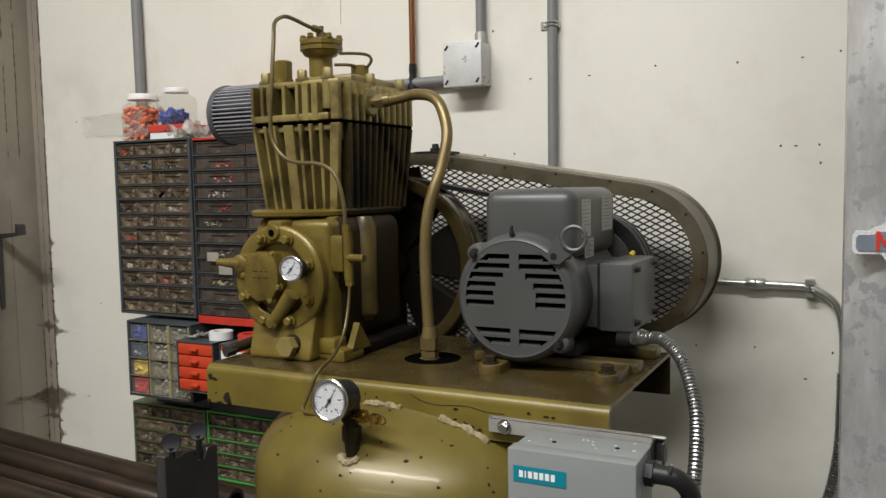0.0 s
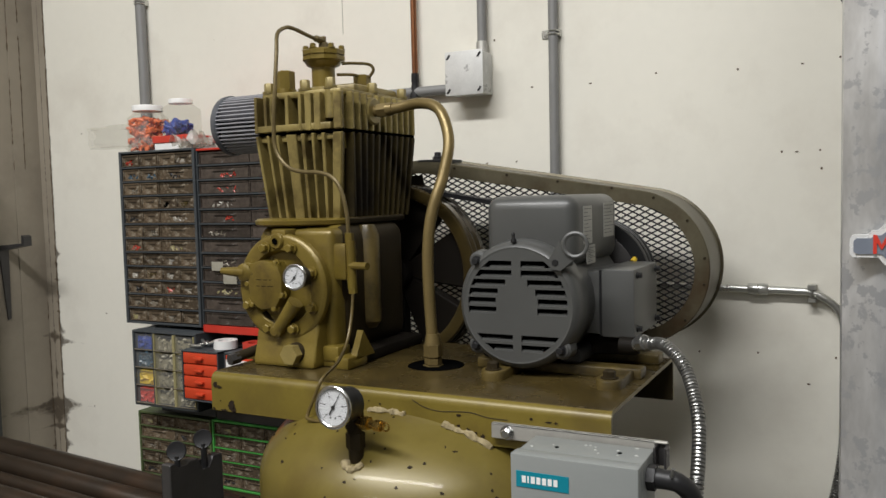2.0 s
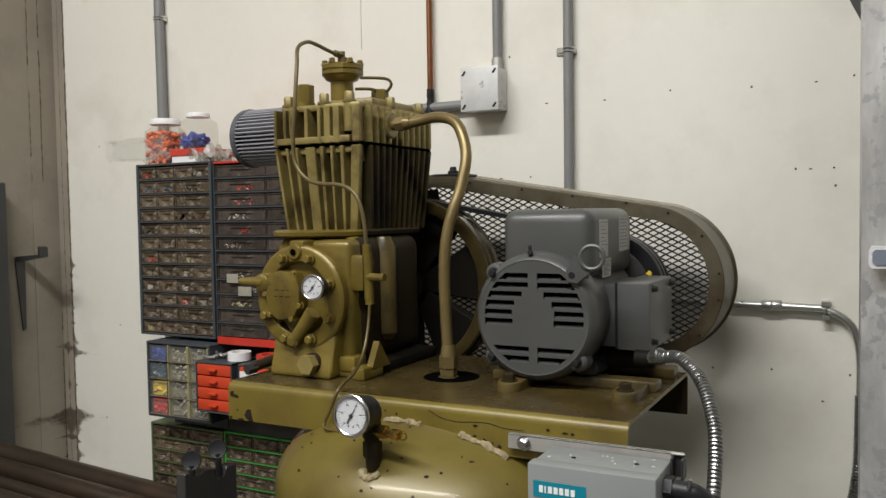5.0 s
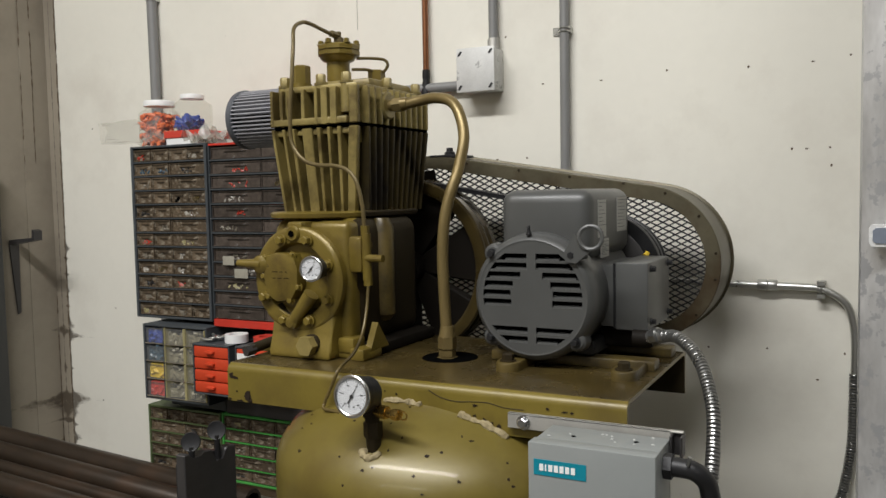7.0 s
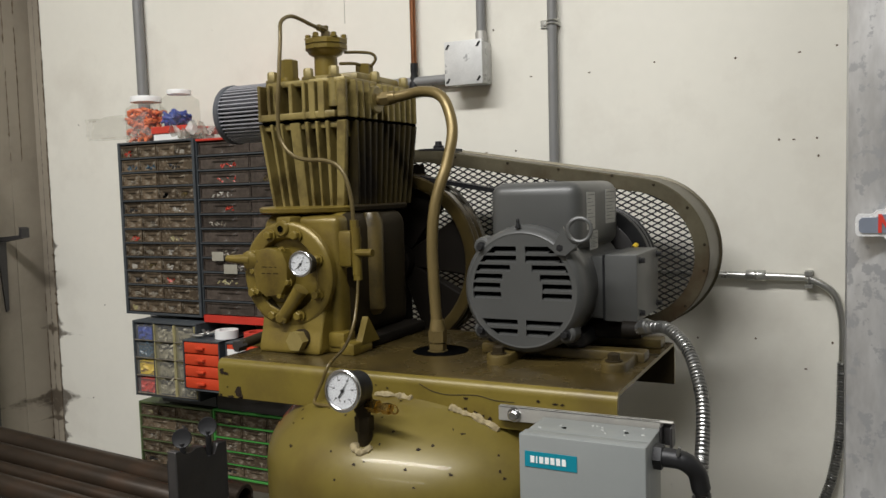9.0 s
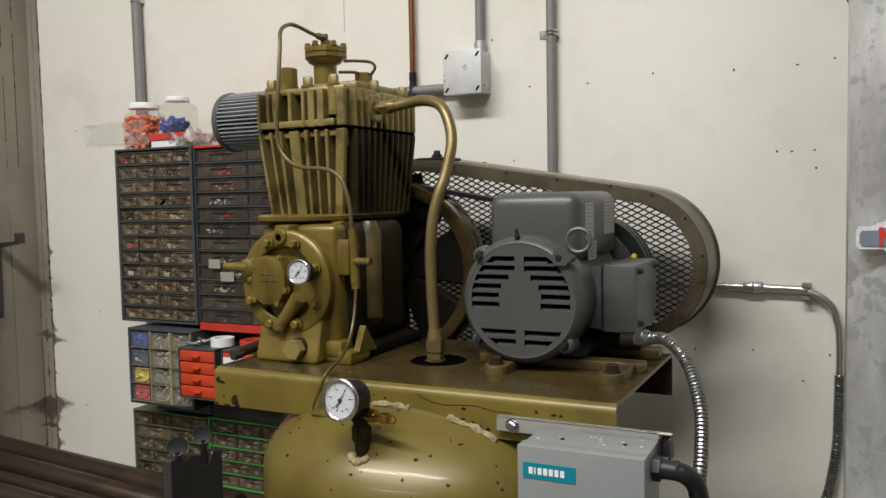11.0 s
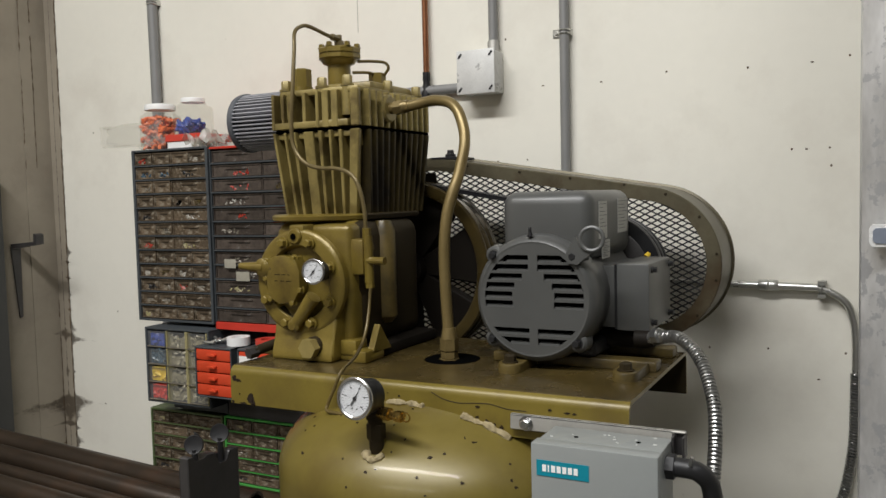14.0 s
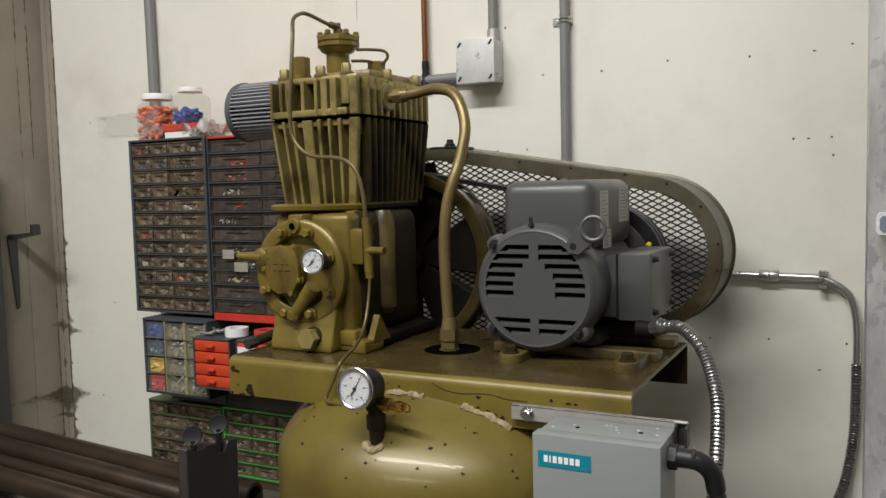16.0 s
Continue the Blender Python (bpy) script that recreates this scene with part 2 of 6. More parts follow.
def part(name, bm, material, parent, label=""):
    b = BASE[parent.name]
    bmesh.ops.translate(bm, verts=bm.verts, vec=-b)
    ob = new(name, finish(bm, name, material))
    ob.parent = parent
    BASE[ob.name] = b
    return tagged(ob, label)


def share(name, me, m, parent, label=""):
    """A part on a shared mesh, at the pose m in the world."""
    b = BASE[parent.name]
    ob = new(name, me)
    ob.parent = parent
    ob.matrix_basis = Matrix.Translation(-b) @ m
    BASE[ob.name] = m.translation.copy()
    return tagged(ob, label)


def thing(name, base, label, category, group="", kind=""):
    ob = new(name)
    ob.empty_display_size = 0.05
    ob.location = base
    BASE[ob.name] = Vector(base)
    return tagged(ob, label, category, group, kind)


def single(name, bm, material, label, category, group="", kind=""):
    """A thing of one mesh, with its origin at its base."""
    lo = Vector([min(v.co[i] for v in bm.verts) for i in range(3)])
    hi = Vector([max(v.co[i] for v in bm.verts) for i in range(3)])
    b = Vector(((lo.x + hi.x) / 2, (lo.y + hi.y) / 2, lo.z))
    bmesh.ops.translate(bm, verts=bm.verts, vec=-b)
    ob = new(name, finish(bm, name, material))
    ob.location = b
    BASE[ob.name] = b
    return tagged(ob, label, category, group, kind)


def setting(name, bm, material, label=""):
    ob = new(name, finish(bm, name, material))
    BASE[ob.name] = Vector((0, 0, 0))
    return tagged(ob, label, kind="structure")


def B():
    return bmesh.new()


def box(bm, x0, x1, y0, y1, z0, z1, bevel=0.0, seg=2):
    g = bmesh.ops.create_cube(bm, size=1)
    vs = g["verts"]
    for v in vs:
        v.co = Vector((x0 + (v.co.x + 0.5) * (x1 - x0), y0 + (v.co.y + 0.5) * (y1 - y0), z0 + (v.co.z + 0.5) * (z1 - z0)))
    if bevel:
        es = list({e for v in vs for e in v.link_edges})
        bmesh.ops.bevel(bm, geom=es, offset=bevel, segments=seg, profile=0.5, affect="EDGES")
    return bm


def frame_of(d):
    d = Vector(d).normalized()
    u = d.cross(Vector((0, 0, 1)))
    if u.length < 1e-3:
        u = d.cross(Vector((1, 0, 0)))
    u.normalize()
    return d, u, d.cross(u)


def lathe(bm, origin, axis, profile, seg=24):
    """Turns (distance along the axis, radius) pairs round the axis."""
    d, u, w = frame_of(axis)
    o = Vector(origin)
    rings = []
    for a, r in profile:
        if r < 1e-6:
            rings.append([bm.verts.new(o + d * a)])
        else:
            rings.append([bm.verts.new(o + d * a + (u * math.cos(2 * math.pi * k / seg) + w * math.sin(2 * math.pi * k / seg)) * r) for k in range(seg)])
    for p, q in zip(rings, rings[1:]):
        for k in range(seg):
            l = (k + 1) % seg
            if len(p) == 1 and len(q) == 1:
                continue
            if len(p) == 1:
                bm.faces.new((p[0], q[k], q[l]))
            elif len(q) == 1:
                bm.faces.new((p[k], p[l], q[0]))
            else:
                bm.faces.new((p[k], p[l], q[l], q[k]))
    if max(abs(profile[0][0] - profile[-1][0]), abs(profile[0][1] - profile[-1][1])) < 1e-7:
        bmesh.ops.remove_doubles(bm, verts=rings[0] + rings[-1], dist=1e-6)
        return bm
    for ring, r in ((rings[0], profile[0][1]), (rings[-1], profile[-1][1])):
        if len(ring) > 1:
            bm.faces.new(ring)
    return bm


def rod(bm, a, b, r, seg=16, r2=None):
    a, b = Vector(a), Vector(b)
    return lathe(bm, a, b - a, [(0, r), ((b - a).length, r if r2 is None else r2)], seg)


def hexa(bm, a, b, r):
    return rod(bm, a, b, r, 6)


def curve_points(pts, n=8):
    """A smooth line through the points."""
    P = [Vector(p) for p in pts]
    P = [P[0] * 2 - P[1]] + P + [P[-1] * 2 - P[-2]]
    out = []
    for i in range(1, len(P) - 2):
        a, b, c, d = P[i - 1:i + 3]
        for k in range(n):
            t = k / n
            out.append(0.5 * ((2 * b) + (c - a) * t + (2 * a - 5 * b + 4 * c - d) * t * t + (3 * b - a - 3 * c + d) * t ** 3))
    out.append(P[-2])
    return out


def sweep(bm, pts, r, seg=12, n=8, ripple=0.0, pitch=0.006):
    """A tube along a smooth line; ripple makes it an armoured spiral hose."""
    line = curve_points(pts, n)
    if ripple:
        fine, acc = [line[0]], 0
        for a, b in zip(line, line[1:]):
            k = max(1, int((b - a).length / (pitch / 7)))
            fine += [a.lerp(b, (j + 1) / k) for j in range(k)]
        line = fine
    rings, up, dist = [], None, 0.0
    for i, p in enumerate(line):
        t = (line[min(i + 1, len(line) - 1)] - line[max(i - 1, 0)]).normalized()
        if up is None:
            up = frame_of(t)[1]
        up = (up - t * up.dot(t)).normalized()
        w = t.cross(up)
        if i:
            dist += (p - line[i - 1]).length
        rr = r * (1 - ripple * max(0.0, math.cos(2 * math.pi * dist / pitch)) ** 3) if ripple else r
        rings.append([bm.verts.new(p + (up * math.cos(2 * math.pi * k / seg) + w * math.sin(2 * math.pi * k / seg)) * rr) for k in range(seg)])
    for p, q in zip(rings, rings[1:]):
        for k in range(seg):
            l = (k + 1) % seg
            bm.faces.new((p[k], p[l], q[l], q[k]))
    bm.faces.new(rings[0])
    bm.faces.new(rings[-1])
    return bm


def bead(bm, pts, r, seed, seg=8):
    """An uneven smear of filler along a line."""
    line = curve_points(pts, 7)
    rings = []
    for i, p in enumerate(line):
        t = (line[min(i + 1, len(line) - 1)] - line[max(i - 1, 0)]).normalized()
        _, u, w = frame_of(t)
        k = 0.25 if i in (0, len(line) - 1) else 0.85 + 0.55 * noise.noise(Vector((i * 0.17, seed * 9, 0))) + 0.2 * noise.noise(Vector((i * 0.6, seed * 5, 4)))
        rings.append([bm.verts.new(p + (u * math.cos(2 * math.pi * j / seg) + w * math.sin(2 * math.pi * j / seg)) * r * k * (1 + 0.3 * noise.noise(Vector((i * 0.5, j * 1.7, seed))))) for j in range(seg)])
    for p, q in zip(rings, rings[1:]):
        for j in range(seg):
            l = (j + 1) % seg
            bm.faces.new((p[j], p[l], q[l], q[j]))
    bm.faces.new(rings[0])
    bm.faces.new(rings[-1])
    return bm


def prism(bm, outline, axis, lo, hi):
    """A flat outline of (a, b) pushed along an axis: x takes (y, z), y takes (x, z), z takes (x, y)."""
    def at(p, v):
        return {"x": (v, p[0], p[1]), "y": (p[0], v, p[1]), "z": (p[0], p[1], v)}[axis]
    p = [bm.verts.new(at(o, lo)) for o in outline]
    q = [bm.verts.new(at(o, hi)) for o in outline]
    n = len(outline)
    bm.faces.new(p)
    bm.faces.new(q)
    for k in range(n):
        l = (k + 1) % n
        bm.faces.new((p[k], p[l], q[l], q[k]))
    return bm


def torus(bm, c, axis, R, r, seg=28, s2=10):
    d, u, w = frame_of(axis)
    c = Vector(c)
    rings = []
    for i in range(seg):
        a = 2 * math.pi * i / seg
        e = u * math.cos(a) + w * math.sin(a)
        rings.append([bm.verts.new(c + e * (R + r * math.cos(2 * math.pi * k / s2)) + d * r * math.sin(2 * math.pi * k / s2)) for k in range(s2)])
    for i in range(seg):
        p, q = rings[i], rings[(i + 1) % seg]
        for k in range(s2):
            l = (k + 1) % s2
            bm.faces.new((p[k], p[l], q[l], q[k]))
    return bm


def hex_mesh(name, r, h, material):
    bm = B()
    lathe(bm, (0, 0, 0), (0, 0, 1), [(0, r * 1.35), (h * 0.2, r * 1.35)], 14)
    lathe(bm, (0, 0, h * 0.2), (0, 0, 1), [(0, r), (h * 0.68, r), (h * 0.8, r * 0.8)], 6)
    return finish(bm, name, material)


def aim(p, d):
    return Matrix.Translation(p) @ Vector(d).to_track_quat("Z", "Y").to_matrix().to_4x4()


# ---- the room ----
WALL_Y, LEFT_X, CEIL_Z = 1.944, -2.44, 4.1
setting("floor", box(B(), -2.6, 5.1, -6.2, 2.1, -0.12, 0), M_CONCRETE)
setting("ceiling", box(B(), -2.6, 5.1, -6.2, 2.1, CEIL_Z, CEIL_Z + 0.1), M_CEIL)
wall_back = setting("wall_back", box(B(), -2.6, 5.1, WALL_Y, WALL_Y + 0.12, 0, CEIL_Z), M_WALL, "cream painted panel wall with small scuffs")
wall_left = setting("wall_left", box(B(), LEFT_X - 0.12, LEFT_X, -6.2, WALL_Y, 0, CEIL_Z), M_WALL_L, "darker painted panel wall with grime patches")
setting("wall_right", box(B(), 5.0, 5.12, -6.2, WALL_Y, 0, CEIL_Z), M_FAR)
setting("wall_front", box(B(), LEFT_X, 5.0, -6.2, -6.08, 0, CEIL_Z), M_FAR)

# metal flashing in the corner, with rusty soot along its seams
bm = B()
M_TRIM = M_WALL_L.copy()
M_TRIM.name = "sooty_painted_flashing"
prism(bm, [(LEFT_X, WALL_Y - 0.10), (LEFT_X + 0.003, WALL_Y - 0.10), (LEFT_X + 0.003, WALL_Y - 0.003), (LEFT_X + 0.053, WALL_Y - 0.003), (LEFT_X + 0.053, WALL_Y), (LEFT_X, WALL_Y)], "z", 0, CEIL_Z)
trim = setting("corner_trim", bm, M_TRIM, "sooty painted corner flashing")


def smudge(bm, c, u, w, n, length, width, seed):
    """A ragged flake of soot lying on a surface."""
    rnd = random.Random(seed)
    c, u, w, n = Vector(c), Vector(u), Vector(w), Vector(n)
    k = 18
    ring = []
    for i in range(k):
        a = 2 * math.pi * i / k
        q = rnd.uniform(0.55, 1.0)
        ca, sa = math.cos(a), math.sin(a)
        ring.append(c + u * math.copysign(abs(ca) ** 2.2, ca) * length * q + w * math.copysign(abs(sa) ** 1.6, sa) * width * q)
    top = [bm.verts.new(p + n * 0.0012) for p in ring]
    bot = [bm.verts.new(p) for p in ring]
    bm.faces.new(top)
    for i in range(k):
        j = (i + 1) % k
        bm.faces.new((top[i], top[j], bot[j], bot[i]))




def stain(m, axis, at, reach, spots, color=(0.065, 0.048, 0.031), both=False):
    """Soot along an upright seam of a painted wall: ragged runs, and spiky smears at some heights."""
    nt = m.node_tree
    N, Lk = nt.nodes.new, nt.links.new

    def op(kind, a, b=0.0, c=0.0):
        n = N("ShaderNodeMath")
        n.operation = kind
        for i, v in enumerate((a, b, c)):
            if isinstance(v, (int, float)):
                n.inputs[i].default_value = v
            else:
                Lk(v, n.inputs[i])
        return n.outputs[0]

    tex = N("ShaderNodeTexCoord")
    sep = N("ShaderNodeSeparateXYZ")
    Lk(tex.outputs["Object"], sep.inputs[0])
    side, z = sep.outputs[axis], sep.outputs["Z"]
    dist = op("ABSOLUTE", op("SUBTRACT", side, at))
    if both:
        dist = op("ADD", dist, op("ABSOLUTE", op("SUBTRACT", sep.outputs["Y"], WALL_Y - 0.003)))
    mp = N("ShaderNodeMapping")
    mp.inputs["Scale"].default_value = (14, 14, 60)
    Lk(tex.outputs["Object"], mp.inputs["Vector"])
    n1 = N("ShaderNodeTexNoise")
    n1.inputs["Scale"].default_value, n1.inputs["Detail"].default_value, n1.inputs["Roughness"].default_value = 1.6, 7, 0.7
    Lk(mp.outputs["Vector"], n1.inputs["Vector"])
    rag = n1.outputs["Fac"]
    width = op("MULTIPLY", op("MAXIMUM", op("SUBTRACT", rag, 0.42), 0.0), reach * 4)
    for zc, half, long_ in spots:
        bell = op("MAXIMUM", op("SUBTRACT", 1.0, op("DIVIDE", op("ABSOLUTE", op("SUBTRACT", z, zc)), half)), 0.0)
        width = op("ADD", width, op("MULTIPLY", op("MULTIPLY", op("POWER", bell, 2.2), long_), op("MAXIMUM", op("MULTIPLY_ADD", rag, 2.8, -0.45), 0.0)))
    cover = op("SUBTRACT", 1.0, op("DIVIDE", dist, op("ADD", width, 0.0005)))
    n2 = N("ShaderNodeTexNoise")
    n2.inputs["Scale"].default_value, n2.inputs["Detail"].default_value, n2.inputs["Roughness"].default_value = 55, 6, 0.65
    Lk(tex.outputs["Object"], n2.inputs["Vector"])
    patchy = op("MAXIMUM", op("MULTIPLY_ADD", n2.outputs["Fac"], 4.0, -0.75), 0.25)
    cover = op("MINIMUM", op("MULTIPLY", op("POWER", op("MAXIMUM", cover, 0.0), 1.15), patchy), 0.88)
    bsdf = nt.nodes["Principled BSDF"]
    old = bsdf.inputs["Base Color"].links[0].from_socket
    mix = N("ShaderNodeMix")
    mix.data_type = "RGBA"
    Lk(cover, mix.inputs["Factor"])
    Lk(old, mix.inputs["A"])
    mix.inputs["B"].default_value = (*color, 1)
    Lk(mix.outputs["Result"], bsdf.inputs["Base Color"])


SPOTS_R = [(1.142, 0.022, 0.10), (1.175, 0.04, 0.025), (0.930, 0.034, 0.12), (0.91, 0.06, 0.03), (0.875, 0.035, 0.030), (0.835, 0.012, 0.03), (0.79, 0.03, 0.05), (1.295, 0.012, 0.010), (1.03, 0.012, 0.012), (1.44, 0.03, 0.02)]
SPOTS_L = [(0.925, 0.032, 0.19), (0.90, 0.07, 0.04), (0.85, 0.014, 0.05), (0.79, 0.03, 0.07), (1.355, 0.010, 0.05), (1.17, 0.03, 0.03), (1.05, 0.010, 0.03), (1.265, 0.010, 0.025), (1.445, 0.014, 0.04), (1.72, 0.016, 0.04)]
stain(M_TRIM, "X", LEFT_X + 0.026, 0.004, [(z_, h_, 0.05 + l_) for z_, h_, l_ in SPOTS_L[:3]] + [(1.16, 0.028, 0.06), (1.03, 0.03, 0.012)], both=True)
stain(M_WALL, "X", LEFT_X + 0.054, 0.005, SPOTS_R)
stain(M_WALL_L, "Y", WALL_Y - 0.055, 0.006, SPOTS_L)


def soot_seam(c, u, w, n, z0, z1, seed):
    """Broken dark line of rust and soot flakes along an upright seam."""
    rnd = random.Random(seed)
    bm = B()
    z = z0
    while z < z1:
        l = rnd.uniform(0.008, 0.035)
        if rnd.random() < 0.86:
            smudge(bm, Vector(c) + Vector((0, 0, z + l)) + Vector(u) * rnd.uniform(-0.0008, 0.0008), (0, 0, 1), u, n, l * 1.25, rnd.choice((0.0016, 0.002, 0.0024, 0.003)), rnd.randrange(9999))
        if rnd.random() < 0.10 and z < 1.5:
            smudge(bm, Vector(c) + Vector((0, 0, z + l)), u, (0, 0, 1), n, rnd.uniform(0.006, 0.014), rnd.uniform(0.003, 0.007), rnd.randrange(9999))
        z += l * 2
    tagged(part("soot_flake", bm, M_GRIME, trim, "rusty soot flakes along the seam"), kind="stuff")


soot_seam((LEFT_X + 0.053, WALL_Y - 0.0025, 0), (1, 0, 0), (0, 0, 1), (0, -1, 0), 0.75, 2.35, 5)
soot_seam((LEFT_X + 0.0032, WALL_Y - 0.006, 0), (0, 1, 0), (0, 0, 1), (1, 0, 0), 0.75, 1.25, 6)
soot_seam((LEFT_X + 0.0025, WALL_Y - 0.10, 0), (0, 1, 0), (0, 0, 1), (1, 0, 0), 1.72, 2.35, 7)
soot_seam((LEFT_X + 0.0032, WALL_Y - 0.06, 0), (0, 1, 0), (0, 0, 1), (1, 0, 0), 1.70, 2.35, 8)

# small nail holes and scuffs on the back wall
me_nail = None
NAILS = [(-0.527, 1.855), (-0.377, 1.865), (-0.205, 1.858), (-0.079, 1.858), (-0.009, 1.865), (-0.118, 1.68), (-0.089, 1.679), (-0.045, 1.68), (-0.042, 1.643), (-0.791, 1.682), (-0.713, 1.683), (-0.765, 1.978), (-0.67, 1.858), (-0.164, 1.253), (-0.013, 1.252), (-0.064, 1.193), (-0.286, 1.248), (-2.237, 0.934), (-2.159, 1.248), (-2.23, 1.834)]
for i, (nx, nz) in enumerate(NAILS):
    if me_nail is None:
        me_nail = finish(lathe(B(), (0, 0, 0), (0, -1, 0), [(0, 0.0024), (0.001, 0.0021), (0.0014, 0)], 8), "nail_head", M_GRIME)
    share("nail_head", me_nail, pose(nx, WALL_Y, nz) @ Matrix.Diagonal((1 + 0.5 * (i % 3 == 0), 1, 0.7 + 0.25 * (i % 3), 1)), wall_back)

# ---- conduits, copper pipe, junction box ----
def conduit(name, pts, r, material, label, category="conduit", clamps=(), n=1):
    t = thing(name, pts[-1], label, category)
    bm = B()
    sweep(bm, pts, r, 14, n)
    part("tube", bm, material, t)
    for cz, cx in clamps:
        bm = B()
        torus(bm, (cx, WALL_Y - 0.016, cz), (0, 0, 1), r + 0.0015, 0.0022, 20, 6)
        torus(bm, (cx, WALL_Y - 0.016, cz + 0.008), (0, 0, 1), r + 0.0015, 0.0022, 20, 6)
        box(bm, cx - r - 0.0035, cx + r + 0.0035, WALL_Y - 0.016, WALL_Y, cz - 0.004, cz + 0.012, 0.001, 1)
        box(bm, cx - r - 0.022, cx - r, WALL_Y - 0.003, WALL_Y, cz - 0.006, cz + 0.014, 0.002, 1)
        lathe(bm, (cx - r - 0.012, WALL_Y - 0.003, cz + 0.004), (0, -1, 0), [(0, 0.005), (0.003, 0.004)], 8)
        part("clamp", bm, M_ZINC, t, "zinc pipe strap")
    return t


CY = WALL_Y - 0.017
conduit("electrical_conduit", [(-0.608, CY, CEIL_Z), (-0.609, CY, 2.0), (-0.612, CY, 0.4)], 0.0115, M_CONDUIT, "grey painted conduit running down the cream wall", clamps=((1.972, -0.609),))
conduit("electrical_conduit", [(-0.79, CY, CEIL_Z), (-0.79, CY, 1.955)], 0.0115, M_CONDUIT, "grey painted conduit entering the top of a junction box")
conduit("electrical_conduit", [(-1.926, CY, CEIL_Z), (-1.924, CY, 2.2), (-1.922, CY, 2.02), (-1.920, CY, 1.72), (-1.915, CY, 0.4)], 0.0155, M_CONDUIT, "grey painted conduit behind the drawer cabinets", clamps=((2.205, -1.924),))
conduit("electrical_conduit", [(-1.30, CY, 1.868), (-0.867, CY, 1.868)], 0.0125, M_CONDUIT, "horizontal grey conduit feeding the junction box")
t = conduit("copper_pipe", [(-0.975, CY, CEIL_Z), (-0.978, CY, 2.2), (-0.978, CY, 1.875)], 0.0075, M_COPPER, "thin copper pipe down the wall with a blackened joint", "pipe")
bm = B()
lathe(bm, (-0.978, CY, 1.915), (0, 0, -1), [(0, 0.0095), (0.02, 0.010), (0.025, 0.0085), (0.05, 0.014), (0.062, 0.014)], 14)
part("joint", bm, M_BLACK, t, "blackened soldered joint")

jb = thing("junction_box", (-0.82, WALL_Y, 1.846), "square galvanised junction box screwed to the cream wall", "electrical box")
part("body", box(B(), -0.866, -0.771, WALL_Y - 0.058, WALL_Y, 1.847, 1.947, 0.004), M_GALV_BOX, jb)
part("cover", box(B(), -0.869, -0.768, WALL_Y - 0.065, WALL_Y - 0.0585, 1.844, 1.950, 0.003), M_GALV_BOX, jb)
for sx, sz in ((-0.859, 1.937), (-0.778, 1.938), (-0.859, 1.856), (-0.778, 1.857)):
    bm = B()
    prism(bm, [(sx - 0.006, sz - 0.005), (sx - 0.001, sz - 0.006), (sx + 0.006, sz + 0.004), (sx + 0.002, sz + 0.006)], "y", WALL_Y - 0.0665, WALL_Y - 0.0645)
    part("screw_slot", bm, M_BLACK, jb)
for kz in (1.865, 1.895, 1.925):
    part("knockout", lathe(B(), (-0.7712, WALL_Y - 0.03, kz), (1, 0, 0), [(0, 0.011), (0.0012, 0.010)], 16), M_GALV_BOX, jb)
part("connector", lathe(B(), (-0.79, CY, 1.975), (0, 0, -1), [(0, 0.013), (0.004, 0.0145), (0.022, 0.0145), (0.026, 0.017), (0.03, 0.017)], 16), M_STRUT, jb)

emt = thing("metal_conduit", (0.0, CY, 1.0), "shiny steel conduit bending down the wall into armoured hose", "conduit")
part("tube", sweep(B(), [(-0.42, CY, 1.395), (-0.227, CY, 1.393), (-0.10, CY, 1.391), (-0.055, CY, 1.387), (-0.014, CY, 1.362), (0.001, CY, 1.326), (0.006, CY, 1.28), (0.006, CY, 1.21)], 0.0078, 14, 5), M_ZINC, emt)
part("coupling", lathe(B(), (-0.182, CY, 1.393), (1, 0, 0), [(0, 0.0105), (0.002, 0.0118), (0.018, 0.0118), (0.02, 0.0095), (0.022, 0.0118), (0.038, 0.0118), (0.04, 0.0105)], 16), M_ZINC, emt)
bm = B()
torus(bm, (-0.058, CY, 1.388), (1, 0, -0.15), 0.0105, 0.0025, 18, 6)
box(bm, -0.066, -0.050, CY - 0.012, WALL_Y, 1.369, 1.377, 0.001, 1)
box(bm, -0.066, -0.050, CY - 0.012, WALL_Y, 1.395, 1.405, 0.001, 1)
part("clamp", bm, M_ZINC, emt)
part("armoured_hose", sweep(B(), [(0.006, CY, 1.215), (0.005, CY, 1.14), (0.002, CY, 1.06), (-0.012, CY - 0.005, 0.97), (-0.04, CY - 0.01, 0.86), (-0.06, CY - 0.01, 0.6)], 0.0105, 12, 8, 0.3, 0.0062), M_HOSE, emt, "spiral armoured steel hose")

# thin wire rising from the pump's top to the ceiling
single("hanging_wire", rod(B(), (-0.885, 1.47, 1.93), (-0.885, 1.47, CEIL_Z), 0.0007, 5), M_ZINC, "fine wire hanging from the ceiling above the pump", "wire")


# ---- air compressor: tank, platform, pump, flywheel, guard ----
comp = thing("air_compressor", (-0.59, 1.263, 0), "olive-gold painted piston air compressor on an upright tank, chipped paint", "air compressor")
PX0, PX1, PY0, PY1, PZ = -0.931, -0.25, 1.112, 1.498, 1.322
TC, TR = (-0.59, 1.263), 0.285

